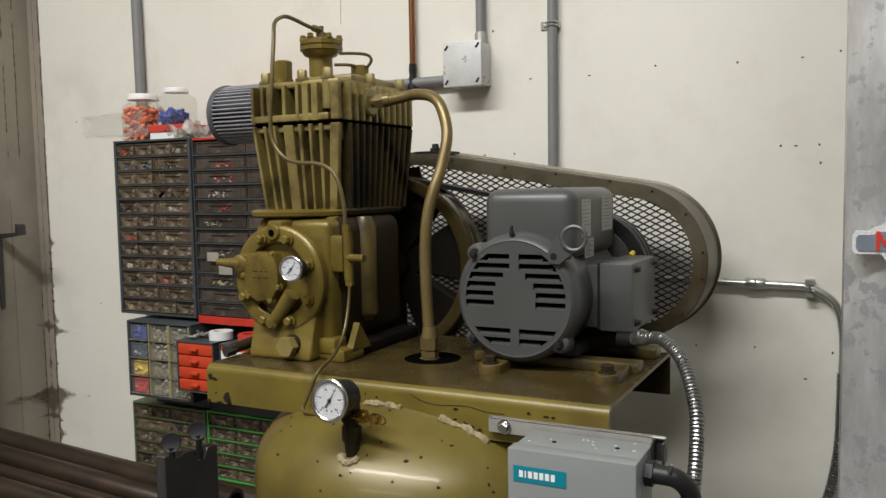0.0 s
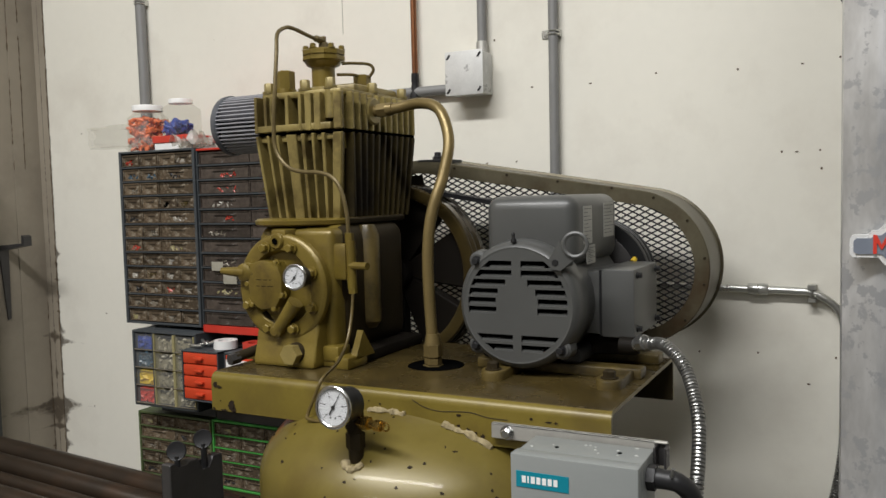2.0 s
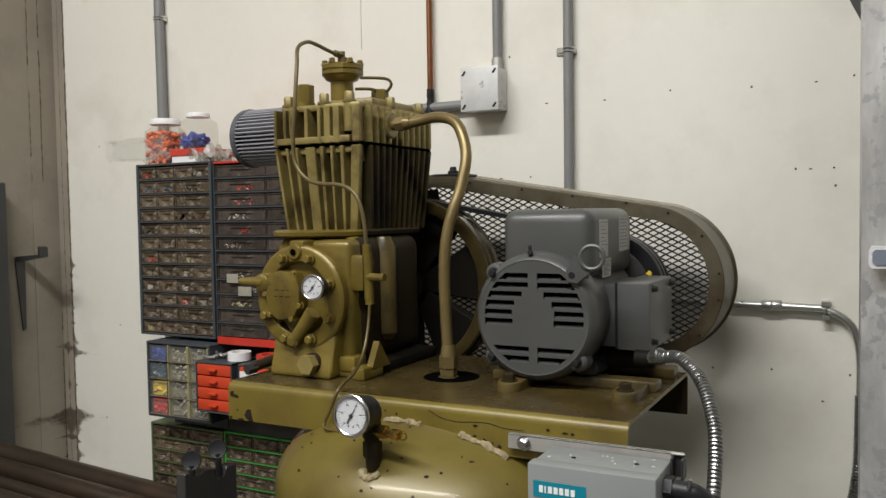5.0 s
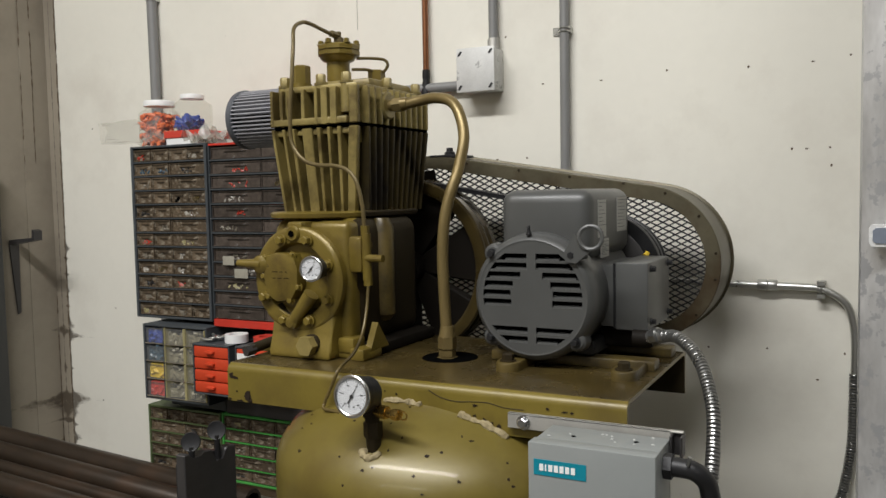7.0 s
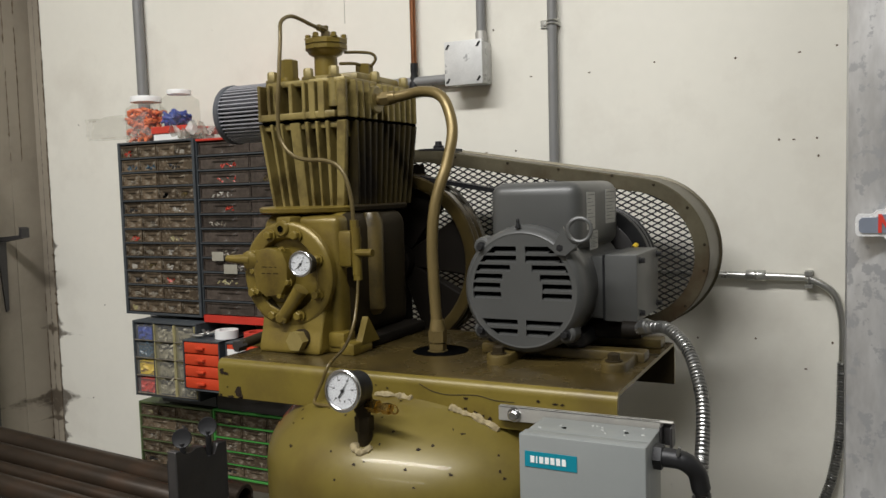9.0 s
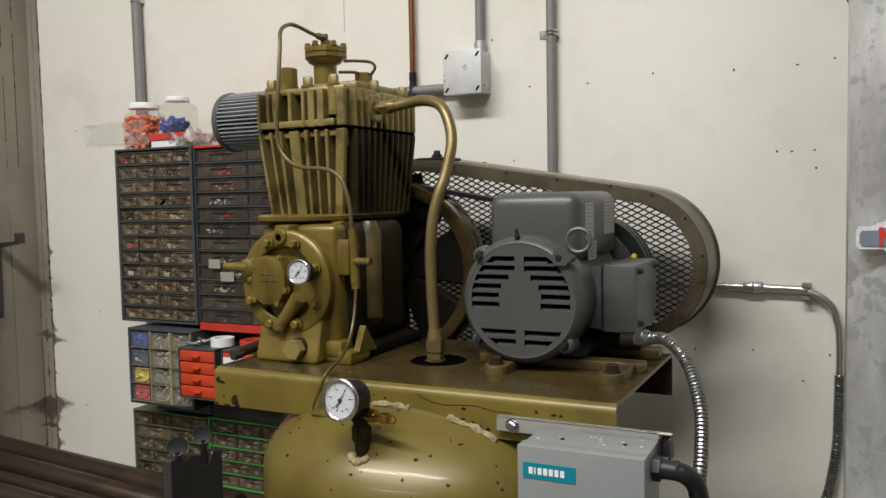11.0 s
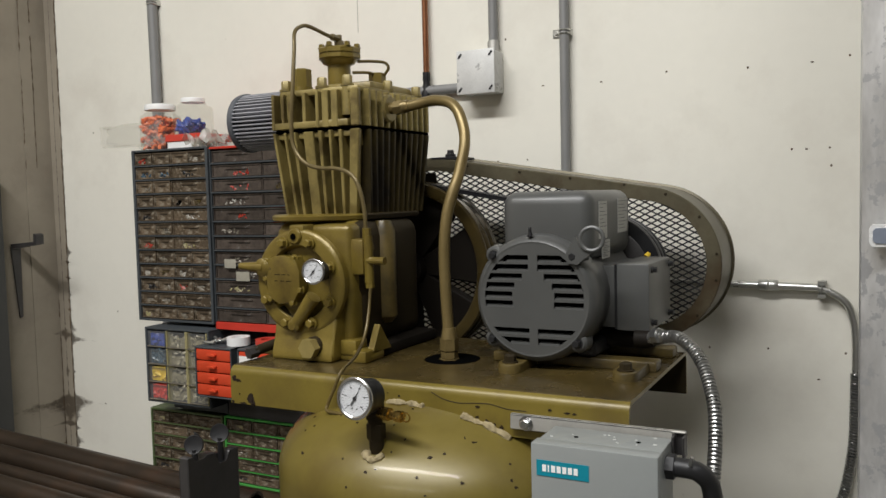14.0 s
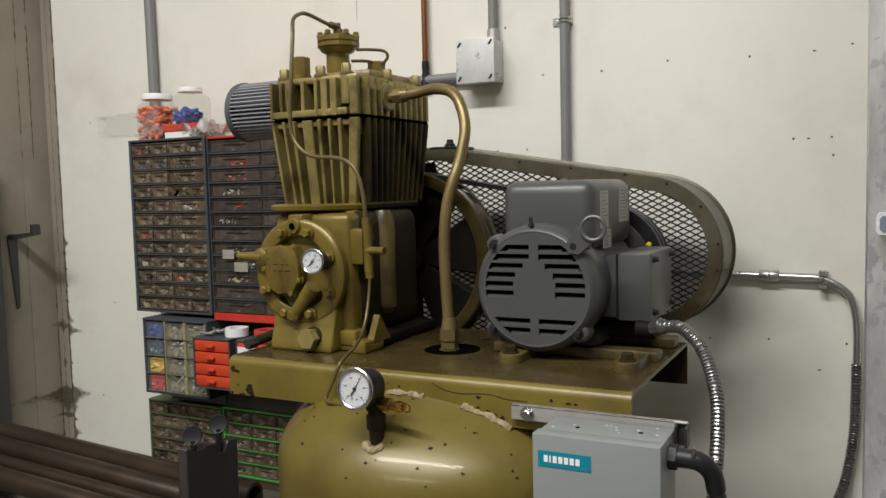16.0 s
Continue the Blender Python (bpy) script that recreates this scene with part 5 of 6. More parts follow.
for y0, y1, z0, z1 in ((1.33, 1.375, 1.525, 1.585), (1.44, 1.50, 1.53, 1.588), (1.345, 1.39, 1.492, 1.522)):
    s_ = part("sticker", box(B(), -0.3532, -0.3524, y0, y1, z0, z1), M_STICKER, mot, "silver sticker with unreadable bars")
    bm = B()
    for k in range(9):
        zz = z1 - 0.004 - k * (z1 - z0 - 0.006) / 9
        box(bm, -0.3525, -0.3520, y0 + 0.004, y1 - 0.004 - 0.009 * (k * 5 % 3), zz - 0.0009, zz)
    part("print_bar", bm, M_CABGREY, s_)
part("lid_gasket", box(B(), -0.3325, -0.3288, 1.3428, 1.4932, 1.3798, 1.4838), M_BLACK, mot)
cb = part("terminal_box", box(B(), -0.36, -0.278, 1.346, 1.49, 1.381, 1.482, 0.004), M_MOTOR, mot, "grey terminal box")
part("terminal_cover", box(B(), -0.329, -0.2765, 1.341, 1.495, 1.378, 1.4855, 0.003), M_MOTOR, mot)
for y, z in ((1.36, 1.475), (1.482, 1.475), (1.36, 1.391), (1.482, 1.391)):
    share("through_bolt", mb_me, aim((-0.2765, y, z), (1, 0, 0)) @ Matrix.Diagonal((0.7, 0.7, 0.7, 1)), mot)
part("wire_nut", lathe(B(), (-0.318, 1.495, 1.484), (0.3, 0.5, 0.6), [(0, 0.0055), (0.009, 0.004), (0.011, 0)], 10), M_YELLOW, mot, "yellow wire connector")
for fx0 in (MX - 0.085, MX + 0.05):
    part("foot", box(B(), fx0, fx0 + 0.035, 1.31, 1.50, PZ + 0.0165, MZ - 0.07, 0.006), M_BLACK, mot)
for y0 in (1.305, 1.425):
    bm = B()
    box(bm, -0.53, -0.258, y0, y0 + 0.034, PZ, PZ + 0.0165, 0.003)
    part("slide_rail", bm, M_RAIL, mot, "olive painted motor rail")
rb_me = hex_mesh("rail_bolt", 0.0095, 0.013, M_GREASE_SHADE)
for bx, by in ((-0.470, 1.236), (-0.288, 1.240)):
    bm = B()
    arc_ = [(bx + 0.019 * math.cos(math.radians(a)), by + 0.019 * math.sin(math.radians(a))) for a in range(180, 361, 15)]
    prism(bm, arc_ + [(bx + 0.019, 1.305), (bx - 0.019, 1.305)], "z", PZ, PZ + 0.0145)
    bmesh.ops.bevel(bm, geom=[e for e in bm.edges if all(v.co.z > PZ + 0.014 for v in e.verts)], offset=0.003, segments=2, affect="EDGES", profile=0.5)
    part("rail_ear", bm, M_RAIL, mot)
    share("rail_bolt", rb_me, pose(bx, by, PZ + 0.014), mot)
bm = B()
lathe(bm, (-0.30, 1.345, 1.366), (1, 0, 0), [(0, 0.015), (0.02, 0.0145), (0.03, 0.012)], 14)
box(bm, -0.37, -0.285, 1.365, 1.43, 1.345, 1.378, 0.01)
part("cable_gland", bm, M_BLACK_SHADE, mot, "black cable gland")

# armoured hose from the motor down to the starter box
hose = thing("armoured_hose", (-0.15, 1.15, 1.05), "spiral armoured steel hose from motor to starter box", "hose")
part("hose", sweep(B(), [(-0.250, 1.332, 1.374), (-0.228, 1.312, 1.378), (-0.206, 1.29, 1.370), (-0.188, 1.267, 1.357), (-0.174, 1.245, 1.338), (-0.158, 1.21, 1.302), (-0.152, 1.18, 1.262), (-0.150, 1.15, 1.22), (-0.151, 1.13, 1.15), (-0.153, 1.11, 1.05)], 0.0096, 12, 10, 0.3, 0.0056), M_HOSE, hose)
bm = B()
rod(bm, (-0.285, 1.345, 1.366), (-0.250, 1.332, 1.374), 0.0108)
lathe(bm, (-0.268, 1.338, 1.372), (1, -0.6, 0.3), [(0, 0.013), (0.012, 0.013), (0.014, 0.0105)], 8)
part("connector", bm, M_HOSE, hose, "zinc hose connector")

# ---- motor starter box on its bracket ----
sb = thing("motor_starter_box", (-0.27, 1.06, 0.95), "grey steel motor starter box hung on a zinc bracket", "electrical box")
SX0, SX1, SY0, SY1, SZ = -0.349, -0.191, 1.016, 1.10, 1.285
part("enclosure", box(B(), SX0, SX1, SY0, SY1, 0.98, SZ, 0.003), M_STARTER, sb)
part("lid", box(B(), SX0 - 0.001, SX1 + 0.001, SY0 - 0.004, SY0 + 0.02, 0.978, SZ + 0.0012, 0.002), M_STARTER, sb, "folded grey lid")
for hx, hy in ((-0.305, 1.058), (-0.226, 1.065)):
    part("screw_hole", lathe(B(), (hx, hy, SZ + 0.0002), (0, 0, 1), [(0, 0.003), (0.0006, 0.0028)], 10), M_DARK, sb)
bm = B()
rnd = random.Random(23)
for k in range(11):
    chip(bm, (rnd.uniform(SX0 + 0.01, SX1 - 0.01), rnd.uniform(SY0 + 0.03, SY1 - 0.006), SZ), (1, 0, 0), (0, 1, 0), (0, 0, 1), rnd.uniform(0.0008, 0.0026), rnd.uniform(0.0006, 0.0016), k + 90)
tagged(part("dust_fleck", bm, M_GALV_BOX, sb, "pale flecks on the box top"), kind="stuff")
pl = part("name_plate", box(B(), -0.342, -0.274, SY0 - 0.0048, SY0 - 0.0038, 1.2455, 1.2655), M_TEAL, sb, "teal plate with white marks")
for k in range(7):
    x = -0.3342 + k * 0.0073 - (0.0028 if k > 1 else 0)
    part("mark", box(B(), x, x + (0.0018 if k == 1 else 0.0052), SY0 - 0.0053, SY0 - 0.0046, 1.2515, 1.2600), M_WHITE, pl)
bm = B()
box(bm, -0.416, -0.192, 1.1035, 1.1075, 1.272, 1.2935, 0.001, 1)
box(bm, -0.416, -0.176, 1.1035, 1.111, 1.2905, 1.2935, 0.001, 1)
part("bracket", bm, M_STRUT, sb, "zinc strut channel")
# Strut end in dark steel colour, which paints in the open channel's shade.
bm = B()
box(bm, -0.191, -0.188, 1.090, 1.111, 1.255, 1.2903, 0.001, 1)
box(bm, -0.178, -0.175, 1.090, 1.111, 1.262, 1.2903, 0.001, 1)
box(bm, -0.188, -0.178, 1.108, 1.111, 1.262, 1.2903)
part("bracket_end", bm, M_PLATE, sb, "open channel end, its shade painted dark")
share("bracket_bolt", hex_mesh("bracket_bolt", 0.0075, 0.009, M_CHROME), aim((-0.392, 1.1035, 1.282), (0, -1, 0)), sb)
bm = B()
rod(bm, (SX1, 1.06, 1.262), (-0.172, 1.06, 1.262), 0.012, 14)
sweep(bm, [(-0.175, 1.06, 1.262), (-0.155, 1.06, 1.260), (-0.142, 1.07, 1.245), (-0.138, 1.078, 1.222)], 0.0118, 14, 5)
hexa(bm, (-0.190, 1.06, 1.262), (-0.180, 1.06, 1.262), 0.016)
part("elbow", bm, M_BLACK, sb, "dark conduit elbow")
part("tail_hose", sweep(B(), [(-0.140, 1.078, 1.228), (-0.132, 1.085, 1.19), (-0.125, 1.09, 1.12), (-0.13, 1.10, 0.98)], 0.0098, 12, 8, 0.2, 0.007), M_PLATE, sb)
part("elbow_screw", rod(B(), (-0.160, 1.047, 1.270), (-0.157, 1.045, 1.281), 0.0022), M_HOSE, sb)


# ---- drawer cabinets ----
def drawer_mesh(name, w, h, material):
    """A small clear bin front: framed lip, sunken face, finger pull."""
    bm = B()
    d = 0.004
    box(bm, -w / 2, w / 2, 0.003, 0.010, -h / 2, h / 2, 0.001, 1)
    box(bm, -w / 2, w / 2, 0, 0.004, h / 2 - 0.004, h / 2, 0.0008, 1)
    box(bm, -w / 2, w / 2, -0.0035, 0.004, -h / 2, -h / 2 + 0.0025, 0.0008, 1)
    box(bm, -w / 2, -w / 2 + 0.0025, 0, 0.004, -h / 2, h / 2)
    box(bm, w / 2 - 0.0025, w / 2, 0, 0.004, -h / 2, h / 2)
    box(bm, -w * 0.22, w * 0.22, -0.0012, 0.004, h * 0.10, h * 0.17, 0.0008, 1)
    return finish(bm, name, material)


def cabinet(name, x0, x1, y0, y1, z0, z1, rows, cols, m_body, m_drawer, label, special=(), double=(), side=0.006, shelf=0.0035, group="drawer cabinets", skip=(), bottom=0.006, m_shelf=None, m_side=None):
    c = thing(name, ((x0 + x1) / 2, (y0 + y1) / 2, z0), label, "drawer cabinet", group)
    bm = B()
    if m_side:
        for xa in (x0, x1 - side):
            part("side", box(B(), xa, xa + side, y0, y1, z0 + bottom, z1 - 0.006, 0.0012, 1), m_side, c)
        box(bm, x0, x0 + side, y0, y1, z0, z0 + bottom, 0.0012, 1)
        box(bm, x1 - side, x1, y0, y1, z0, z0 + bottom, 0.0012, 1)
    else:
        box(bm, x0, x0 + side, y0, y1, z0, z1, 0.0012, 1)
        box(bm, x1 - side, x1, y0, y1, z0, z1, 0.0012, 1)
    box(bm, x0 + side * (not m_side), x1 - side * (not m_side), y0 + 0.001, y1, z1 - 0.006, z1, 0.001, 1)
    box(bm, x0 + side, x1 - side, y0 + 0.001, y1, z0, z0 + bottom, 0.001, 1)
    box(bm, x0 + side, x1 - side, y1 - 0.004, y1 - 0.001, z0 + bottom, z1 - 0.006)
    part("case", bm, m_body, c)
    pitch = (z1 - z0 - 0.006 - bottom) / rows
    cw = (x1 - x0 - 2 * side) / cols
    cache = {}
    for r in range(rows):
        zc = z1 - 0.006 - pitch * (r + 0.5)
        if r:
            part("shelf", box(B(), x0 + side, x1 - side, y0 + 0.001, y1 - 0.004, zc + pitch / 2 - shelf / 2, zc + pitch / 2 + shelf / 2), m_shelf or m_body, c)
        k = 0
        while k < cols:
            if (r, k) in skip:
                k += 1
                continue
            n = 2 if (r, k) in double else 1
            m, inside_ = m_drawer, None
            for rr, kk, mm in special:
                if (rr, kk) == (r, k):
                    inside_ = mm
            key = (m.name, n)
            if key not in cache:
                cache[key] = drawer_mesh("drawer", cw * n - 0.0025, pitch - shelf - 0.003, m)
            rr = random.Random(r * 31 + k + cols)
            at = Vector((x0 + side + cw * (k + n / 2), y0 + 0.003 + rr.uniform(0, 0.004), zc - 0.0008))
            dr = share("drawer", cache[key], Matrix.Translation(at), c)
            if inside_ is None and rr.random() < 0.5:
                inside_ = rr.choice((M_GREYPART, M_GREYPART, M_GREYPART, M_CREAM, M_BLACK, M_DR_WHITE, M_RAIL))
            if inside_:
                bm = B()
                mid_, wide_ = rr.uniform(-0.18, 0.18), rr.uniform(0.12, 0.26)
                for q in range(rr.randint(7, 14)):
                    s = rr.uniform(0.0022, 0.0045)
                    px, pz = at.x + (mid_ + rr.uniform(-wide_, wide_)) * cw * n, at.z - pitch * rr.uniform(0.02, 0.3)
                    lathe(bm, (px, at.y + 0.0035, pz), (rr.uniform(-1, 1), rr.uniform(-0.3, 0.3), rr.uniform(-0.6, 0.6)), [(-s * 1.4, s * 0.5), (0, s * 0.75), (s * 1.3, s * 0.4)], 6)
                tagged(part("filling", bm, inside_, dr, "small loose parts"), kind="stuff")
            k += n
    return c


def cleat(x0, x1, z):
    return single("wall_cleat", box(B(), x0, x1, WALL_Y - 0.06, WALL_Y, z - 0.03, z, 0.002), M_WOOD, "wooden cleat under a drawer cabinet", "cleat")


CF = 1.705
cabinet("drawer_cabinet", -1.798, -1.520, CF, WALL_Y - 0.002, 1.272, 1.746, 12, 4, M_CABGREY, M_DRAWER, "blue-grey steel cabinet of small clear drawers",
        special=((0, 0, M_DR_RED), (1, 0, M_DR_BLUE), (1, 1, M_DR_BLUE), (6, 0, M_DR_RED), (9, 2, M_DR_RED), (7, 2, M_DR_WHITE), (3, 2, M_DARK)), double=((1, 2), (2, 2), (5, 2), (6, 2), (10, 2), (4, 2)), side=0.009)
cabinet("drawer_cabinet", -1.508, -1.17, CF - 0.006, WALL_Y - 0.002, 1.262, 1.742, 12, 2, M_CABRED, M_DRAWER_DK, "red steel cabinet of smoky drawers beside the grey one",
        special=((1, 0, M_DR_RED), (4, 0, M_DR_RED), (8, 0, M_DR_WHITE), (3, 0, M_DR_WHITE), (2, 0, M_DR_RED)), side=0.003, bottom=0.020, m_shelf=M_CABGREY, m_side=M_CABGREY)
cabinet("drawer_cabinet", -1.787, -1.518, CF + 0.015, WALL_Y - 0.002, 0.838, 1.020, 5, 4, M_CABGREEN, M_DRAWER, "dull green steel cabinet of small dark drawers", double=((1, 0), (3, 2), (0, 2)), side=0.006)
cabinet("drawer_cabinet", -1.512, -1.16, CF + 0.013, WALL_Y - 0.002, 0.838, 1.024, 5, 4, M_CABGREEN2, M_DRAWER, "bright green steel cabinet of small dark drawers", double=((3, 0), (2, 2)), side=0.006)
single("shelf", box(B(), -1.79, -1.12, 1.75, WALL_Y, 0.80, 0.838, 0.004), M_WOOD, "worn wooden shelf under the green cabinets", "shelf")
for x in (-1.75, -1.22):
    single("shelf_bracket", prism(B(), [(1.70, 0.80), (WALL_Y, 0.80), (WALL_Y, 0.62), (WALL_Y - 0.02, 0.62)], "x", x, x + 0.02), M_PLATE, "steel bracket under the wooden shelf", "bracket")

# bin unit with clear bins of coloured parts, standing on the green cabinet
bu = thing("bin_unit", (-1.62, 1.8, 1.046), "dark grey rack of clear bins with coloured parts", "bin rack")
bx0, bx1, by0, bz0, bz1 = -1.733, -1.503, 1.664, 1.056, 1.262
bm = B()
box(bm, bx0, bx1, by0, 1.90, bz1 - 0.006, bz1, 0.002)
box(bm, bx0, bx1, by0, 1.90, bz0, bz0 + 0.006, 0.002)
box(bm, bx0, bx0 + 0.005, by0, 1.90, bz0, bz1, 0.001, 1)
box(bm, bx1 - 0.005, bx1, by0, 1.90, bz0, bz1, 0.001, 1)
box(bm, bx0, bx1, 1.893, 1.90, bz0, bz1)
box(bm, bx0 + 0.03, bx1 - 0.004, 1.73, 1.90, 1.0262, bz0 + 0.001)
part("case", bm, M_CABGREY, bu)
cw, rh = (bx1 - bx0 - 0.01) / 3, (bz1 - bz0 - 0.012) / 4
fill = [[M_BLUE, M_BIN, M_BIN], [M_DR_BLUE, M_BIN, M_BIN], [M_YELLOW, M_BIN, M_BIN], [M_CABRED, M_BIN, M_BIN]]
rnd = random.Random(9)
for r in range(4):
    for k in range(3):
        x, z = bx0 + 0.005 + cw * (k + 0.5), bz1 - 0.006 - rh * (r + 0.5)
        bm = B()
        for q in range(26):
            s = rnd.uniform(0.005, 0.010)
            px, pz, py = x + rnd.uniform(-0.36, 0.36) * cw, z - rh * 0.36 + rnd.random() ** 1.4 * rh * 0.62, by0 + rnd.uniform(0.012, 0.022)
            lathe(bm, (px, py, pz), (rnd.uniform(-1, 1), rnd.uniform(-1, 1), rnd.uniform(-1, 1)), [(-s, s * 0.5), (0, s * 0.7), (s, s * 0.4)], 6)
        box(bm, x - cw * 0.45, x + cw * 0.45, by0 + 0.012, by0 + 0.09, z - rh * 0.45, z + rh * (0.3 if k == 0 else 0.05))
        part("filling", bm, fill[r][k], bu, "loose small parts")
        bm = B()
        box(bm, x - cw / 2 + 0.001, x + cw / 2 - 0.001, by0 + 0.002, by0 + 0.004, z - rh / 2 + 0.001, z + rh * 0.42)
        bin_ = part("bin", bm, M_CLEAR, bu, "clear bin front")
        bin_.visible_shadow = False
        bm = B()
        m = M_CREAM if k else M_CABGREY
        part("bin_frame", box(B(), x - cw / 2 + 0.0005, x - cw / 2 + 0.004, by0 - 0.002, by0 + 0.06, z - rh / 2 + 0.001, z + rh / 2 - 0.001, 0.0008, 1), m, bu)
        box(bm, x + cw / 2 - 0.004, x + cw / 2 - 0.0005, by0 - 0.002, by0 + 0.06, z - rh / 2 + 0.001, z + rh / 2 - 0.001, 0.0008, 1)
        part("bin_frame", bm, m, bu)
        part("bin_lip", box(B(), x - cw / 2 + 0.004, x + cw / 2 - 0.004, by0 - 0.003, by0 + 0.001, z - rh / 2 + 0.001, z - rh / 2 + 0.004, 0.0008, 1), M_GREYPART, bu)


def red_unit(x0, x1, y0, z0, z1, label, rows=4):
    c = thing("red_drawer_unit", ((x0 + x1) / 2, y0 + 0.08, z0), label, "drawer cabinet", "small red drawer units")
    bm = B()
    box(bm, x0, x0 + 0.004, y0, y0 + 0.15, z0, z1, 0.001, 1)
    box(bm, x1 - 0.004, x1, y0, y0 + 0.15, z0, z1, 0.001, 1)
    box(bm, x0, x1, y0, y0 + 0.15, z1 - 0.005, z1, 0.001, 1)
    box(bm, x0, x1, y0, y0 + 0.15, z0, z0 + 0.004, 0.001, 1)
    box(bm, x0 + 0.004, x1 - 0.004, y0 + 0.04, y0 + 0.15, z0 + 0.004, z1 - 0.005)
    part("case", bm, M_CABGREY, c)
    h = (z1 - z0 - 0.009) / rows
    for r in range(rows):
        z = z1 - 0.005 - h * (r + 0.5)
        bm = B()
        box(bm, x0 + 0.005, x1 - 0.005, y0 + 0.001, y0 + 0.035, z - h / 2 + 0.0015, z + h / 2 - 0.0015, 0.002)
        dr = part("drawer", bm, M_ORANGE_DR, c, "orange-red plastic drawer")
        xm = (x0 + x1) / 2
        part("pull", box(B(), xm - 0.013, xm + 0.013, y0 - 0.009, y0 + 0.003, z - 0.003, z + 0.004, 0.002), M_ORANGE_DR, dr)
    return c


red_unit(-1.516, -1.393, 1.625, 1.098, 1.229, "small grey unit of four orange-red drawers")
red_unit(-1.380, -1.245, 1.632, 1.098, 1.229, "small unit of orange-red drawers beside its twin")
for cx0, cx1, cz0, cz1 in ((-1.466, -1.428, 1.426, 1.449), (-1.428, -1.384, 1.393, 1.417)):
    single("paper_tag", box(B(), cx0, cx1, 1.6955, 1.6965, cz0, cz1), M_TAG, "creased off-white paper tag on the smoky drawers", "paper")
single("riser_block", box(B(), -1.498, -1.235, 1.722, 1.80, 1.0245, 1.0975, 0.003), M_PLATE, "dark block carrying the red drawer units", "block")
single("label_card", box(B(), -1.365, -1.25, 1.6225, 1.6235, 1.190, 1.214), M_WHITE, "white card on the red drawers", "card")


def tape_roll(c, R, h, material, label):
    bm = B()
    lathe(bm, c, (0, 0, 1), [(0, R * 0.62), (0, R), (h, R), (h, R * 0.62), (0, R * 0.62)], 32)
    return single("tape_roll", bm, material, label, "tape roll", "tape rolls")


tape_roll((-1.415, 1.68, 1.2295), 0.030, 0.021, M_WHITE, "roll of white tape on the red drawer unit")
tape_roll((-1.315, 1.68, 1.2295), 0.034, 0.021, M_CARD, "roll of red tape on the red drawer unit")
bm = B()
rnd = random.Random(2)
for k in range(9):
    p = Vector((-1.485 + rnd.uniform(-0.012, 0.02), 1.66 + rnd.uniform(-0.02, 0.02), 1.2345 + rnd.uniform(0, 0.004)))
    rod(bm, p, p + Vector((rnd.uniform(-0.02, 0.02), rnd.uniform(-0.01, 0.01), rnd.uniform(0, 0.008))), 0.004, 8)
single("loose_hardware", bm, M_ZINC, "few loose zinc fittings on the drawer unit", "hardware")


# ---- jars and clutter on the cabinet top ----
TOPZ = 1.746


def jar(x, y, w, h, lid_r, fill_m, fill_h, label, n=60, seed=1, fx=(-0.45, 0.45)):
    t = thing("plastic_jar", (x, y, TOPZ), label, "jar", "plastic jars")
    bm = B()
    prof = [(0, 0.88), (0.03, 0.98), (0.08, 1.0), (0.62, 1.0), (0.72, 0.96), (0.80, 0.78), (0.86, 0.70)]
    rings = []
    for f, s in prof:
        ring = []
        for k in range(24):
            a = 2 * math.pi * k / 24
            q = 1.0 / max(abs(math.cos(a)), abs(math.sin(a)))
            q = 1 + (min(q, 1.18) - 1) * (1 if f < 0.75 else 0.2)
            ring.append(bm.verts.new((x + w / 2 * s * q * math.cos(a), y + w / 2 * s * q * math.sin(a), TOPZ + jar_lift + f * h)))
        rings.append(ring)
    for p, q in zip(rings, rings[1:]):
        for k in range(24):
            bm.faces.new((p[k], p[(k + 1) % 24], q[(k + 1) % 24], q[k]))
    bm.faces.new(rings[0])
    b_ = part("jar_body", bm, M_CLEAR, t, "clear ribbed plastic body")
    b_.visible_shadow = False
    part("lid", lathe(B(), (x, y, TOPZ + jar_lift + h * 0.85), (0, 0, 1), [(0, lid_r), (h * 0.095, lid_r), (h * 0.115, lid_r * 0.96), (h * 0.12, 0)], 36), M_WHITE, t, "white screw lid")
    rnd = random.Random(seed)
    bm = B()
    for k in range(n):
        s = rnd.uniform(0.007, 0.011)
        p = Vector((x + rnd.uniform(*fx) * w * 0.84, y + rnd.uniform(-0.38, 0.38) * w, TOPZ + jar_lift + 0.010 + rnd.random() * fill_h))
        lathe(bm, p, (rnd.uniform(-1, 1), rnd.uniform(-1, 1), rnd.uniform(-1, 1)), [(-s * 1.3, s * 0.35), (0, s * 0.7), (s * 1.1, s * 0.3)], 7)
    part("filling", bm, fill_m, t, "loose plastic plugs")
    return t


jar_lift = 0.0
jar(-1.778, 1.80, 0.098, 0.138, 0.043, M_ORANGE, 0.085, "clear plastic jar of orange plugs with a white lid", 260, 1)
bm = B()
box(bm, -1.70, -1.585, 1.745, 1.86, TOPZ, TOPZ + 0.021, 0.001, 1)
single("carton", bm, M_WHITE, "small white and red carton under a jar", "box")
single("carton", box(B(), -1.705, -1.575, 1.742, 1.862, TOPZ + 0.021, TOPZ + 0.040, 0.001, 1), M_CARD, "flat red carton under a jar", "box")
jar_lift = 0.040
jar(-1.662, 1.81, 0.092, 0.108, 0.033, M_BLUE, 0.030, "clear plastic jar with blue parts and a white lid", 130, 5, (-0.45, 0.05))


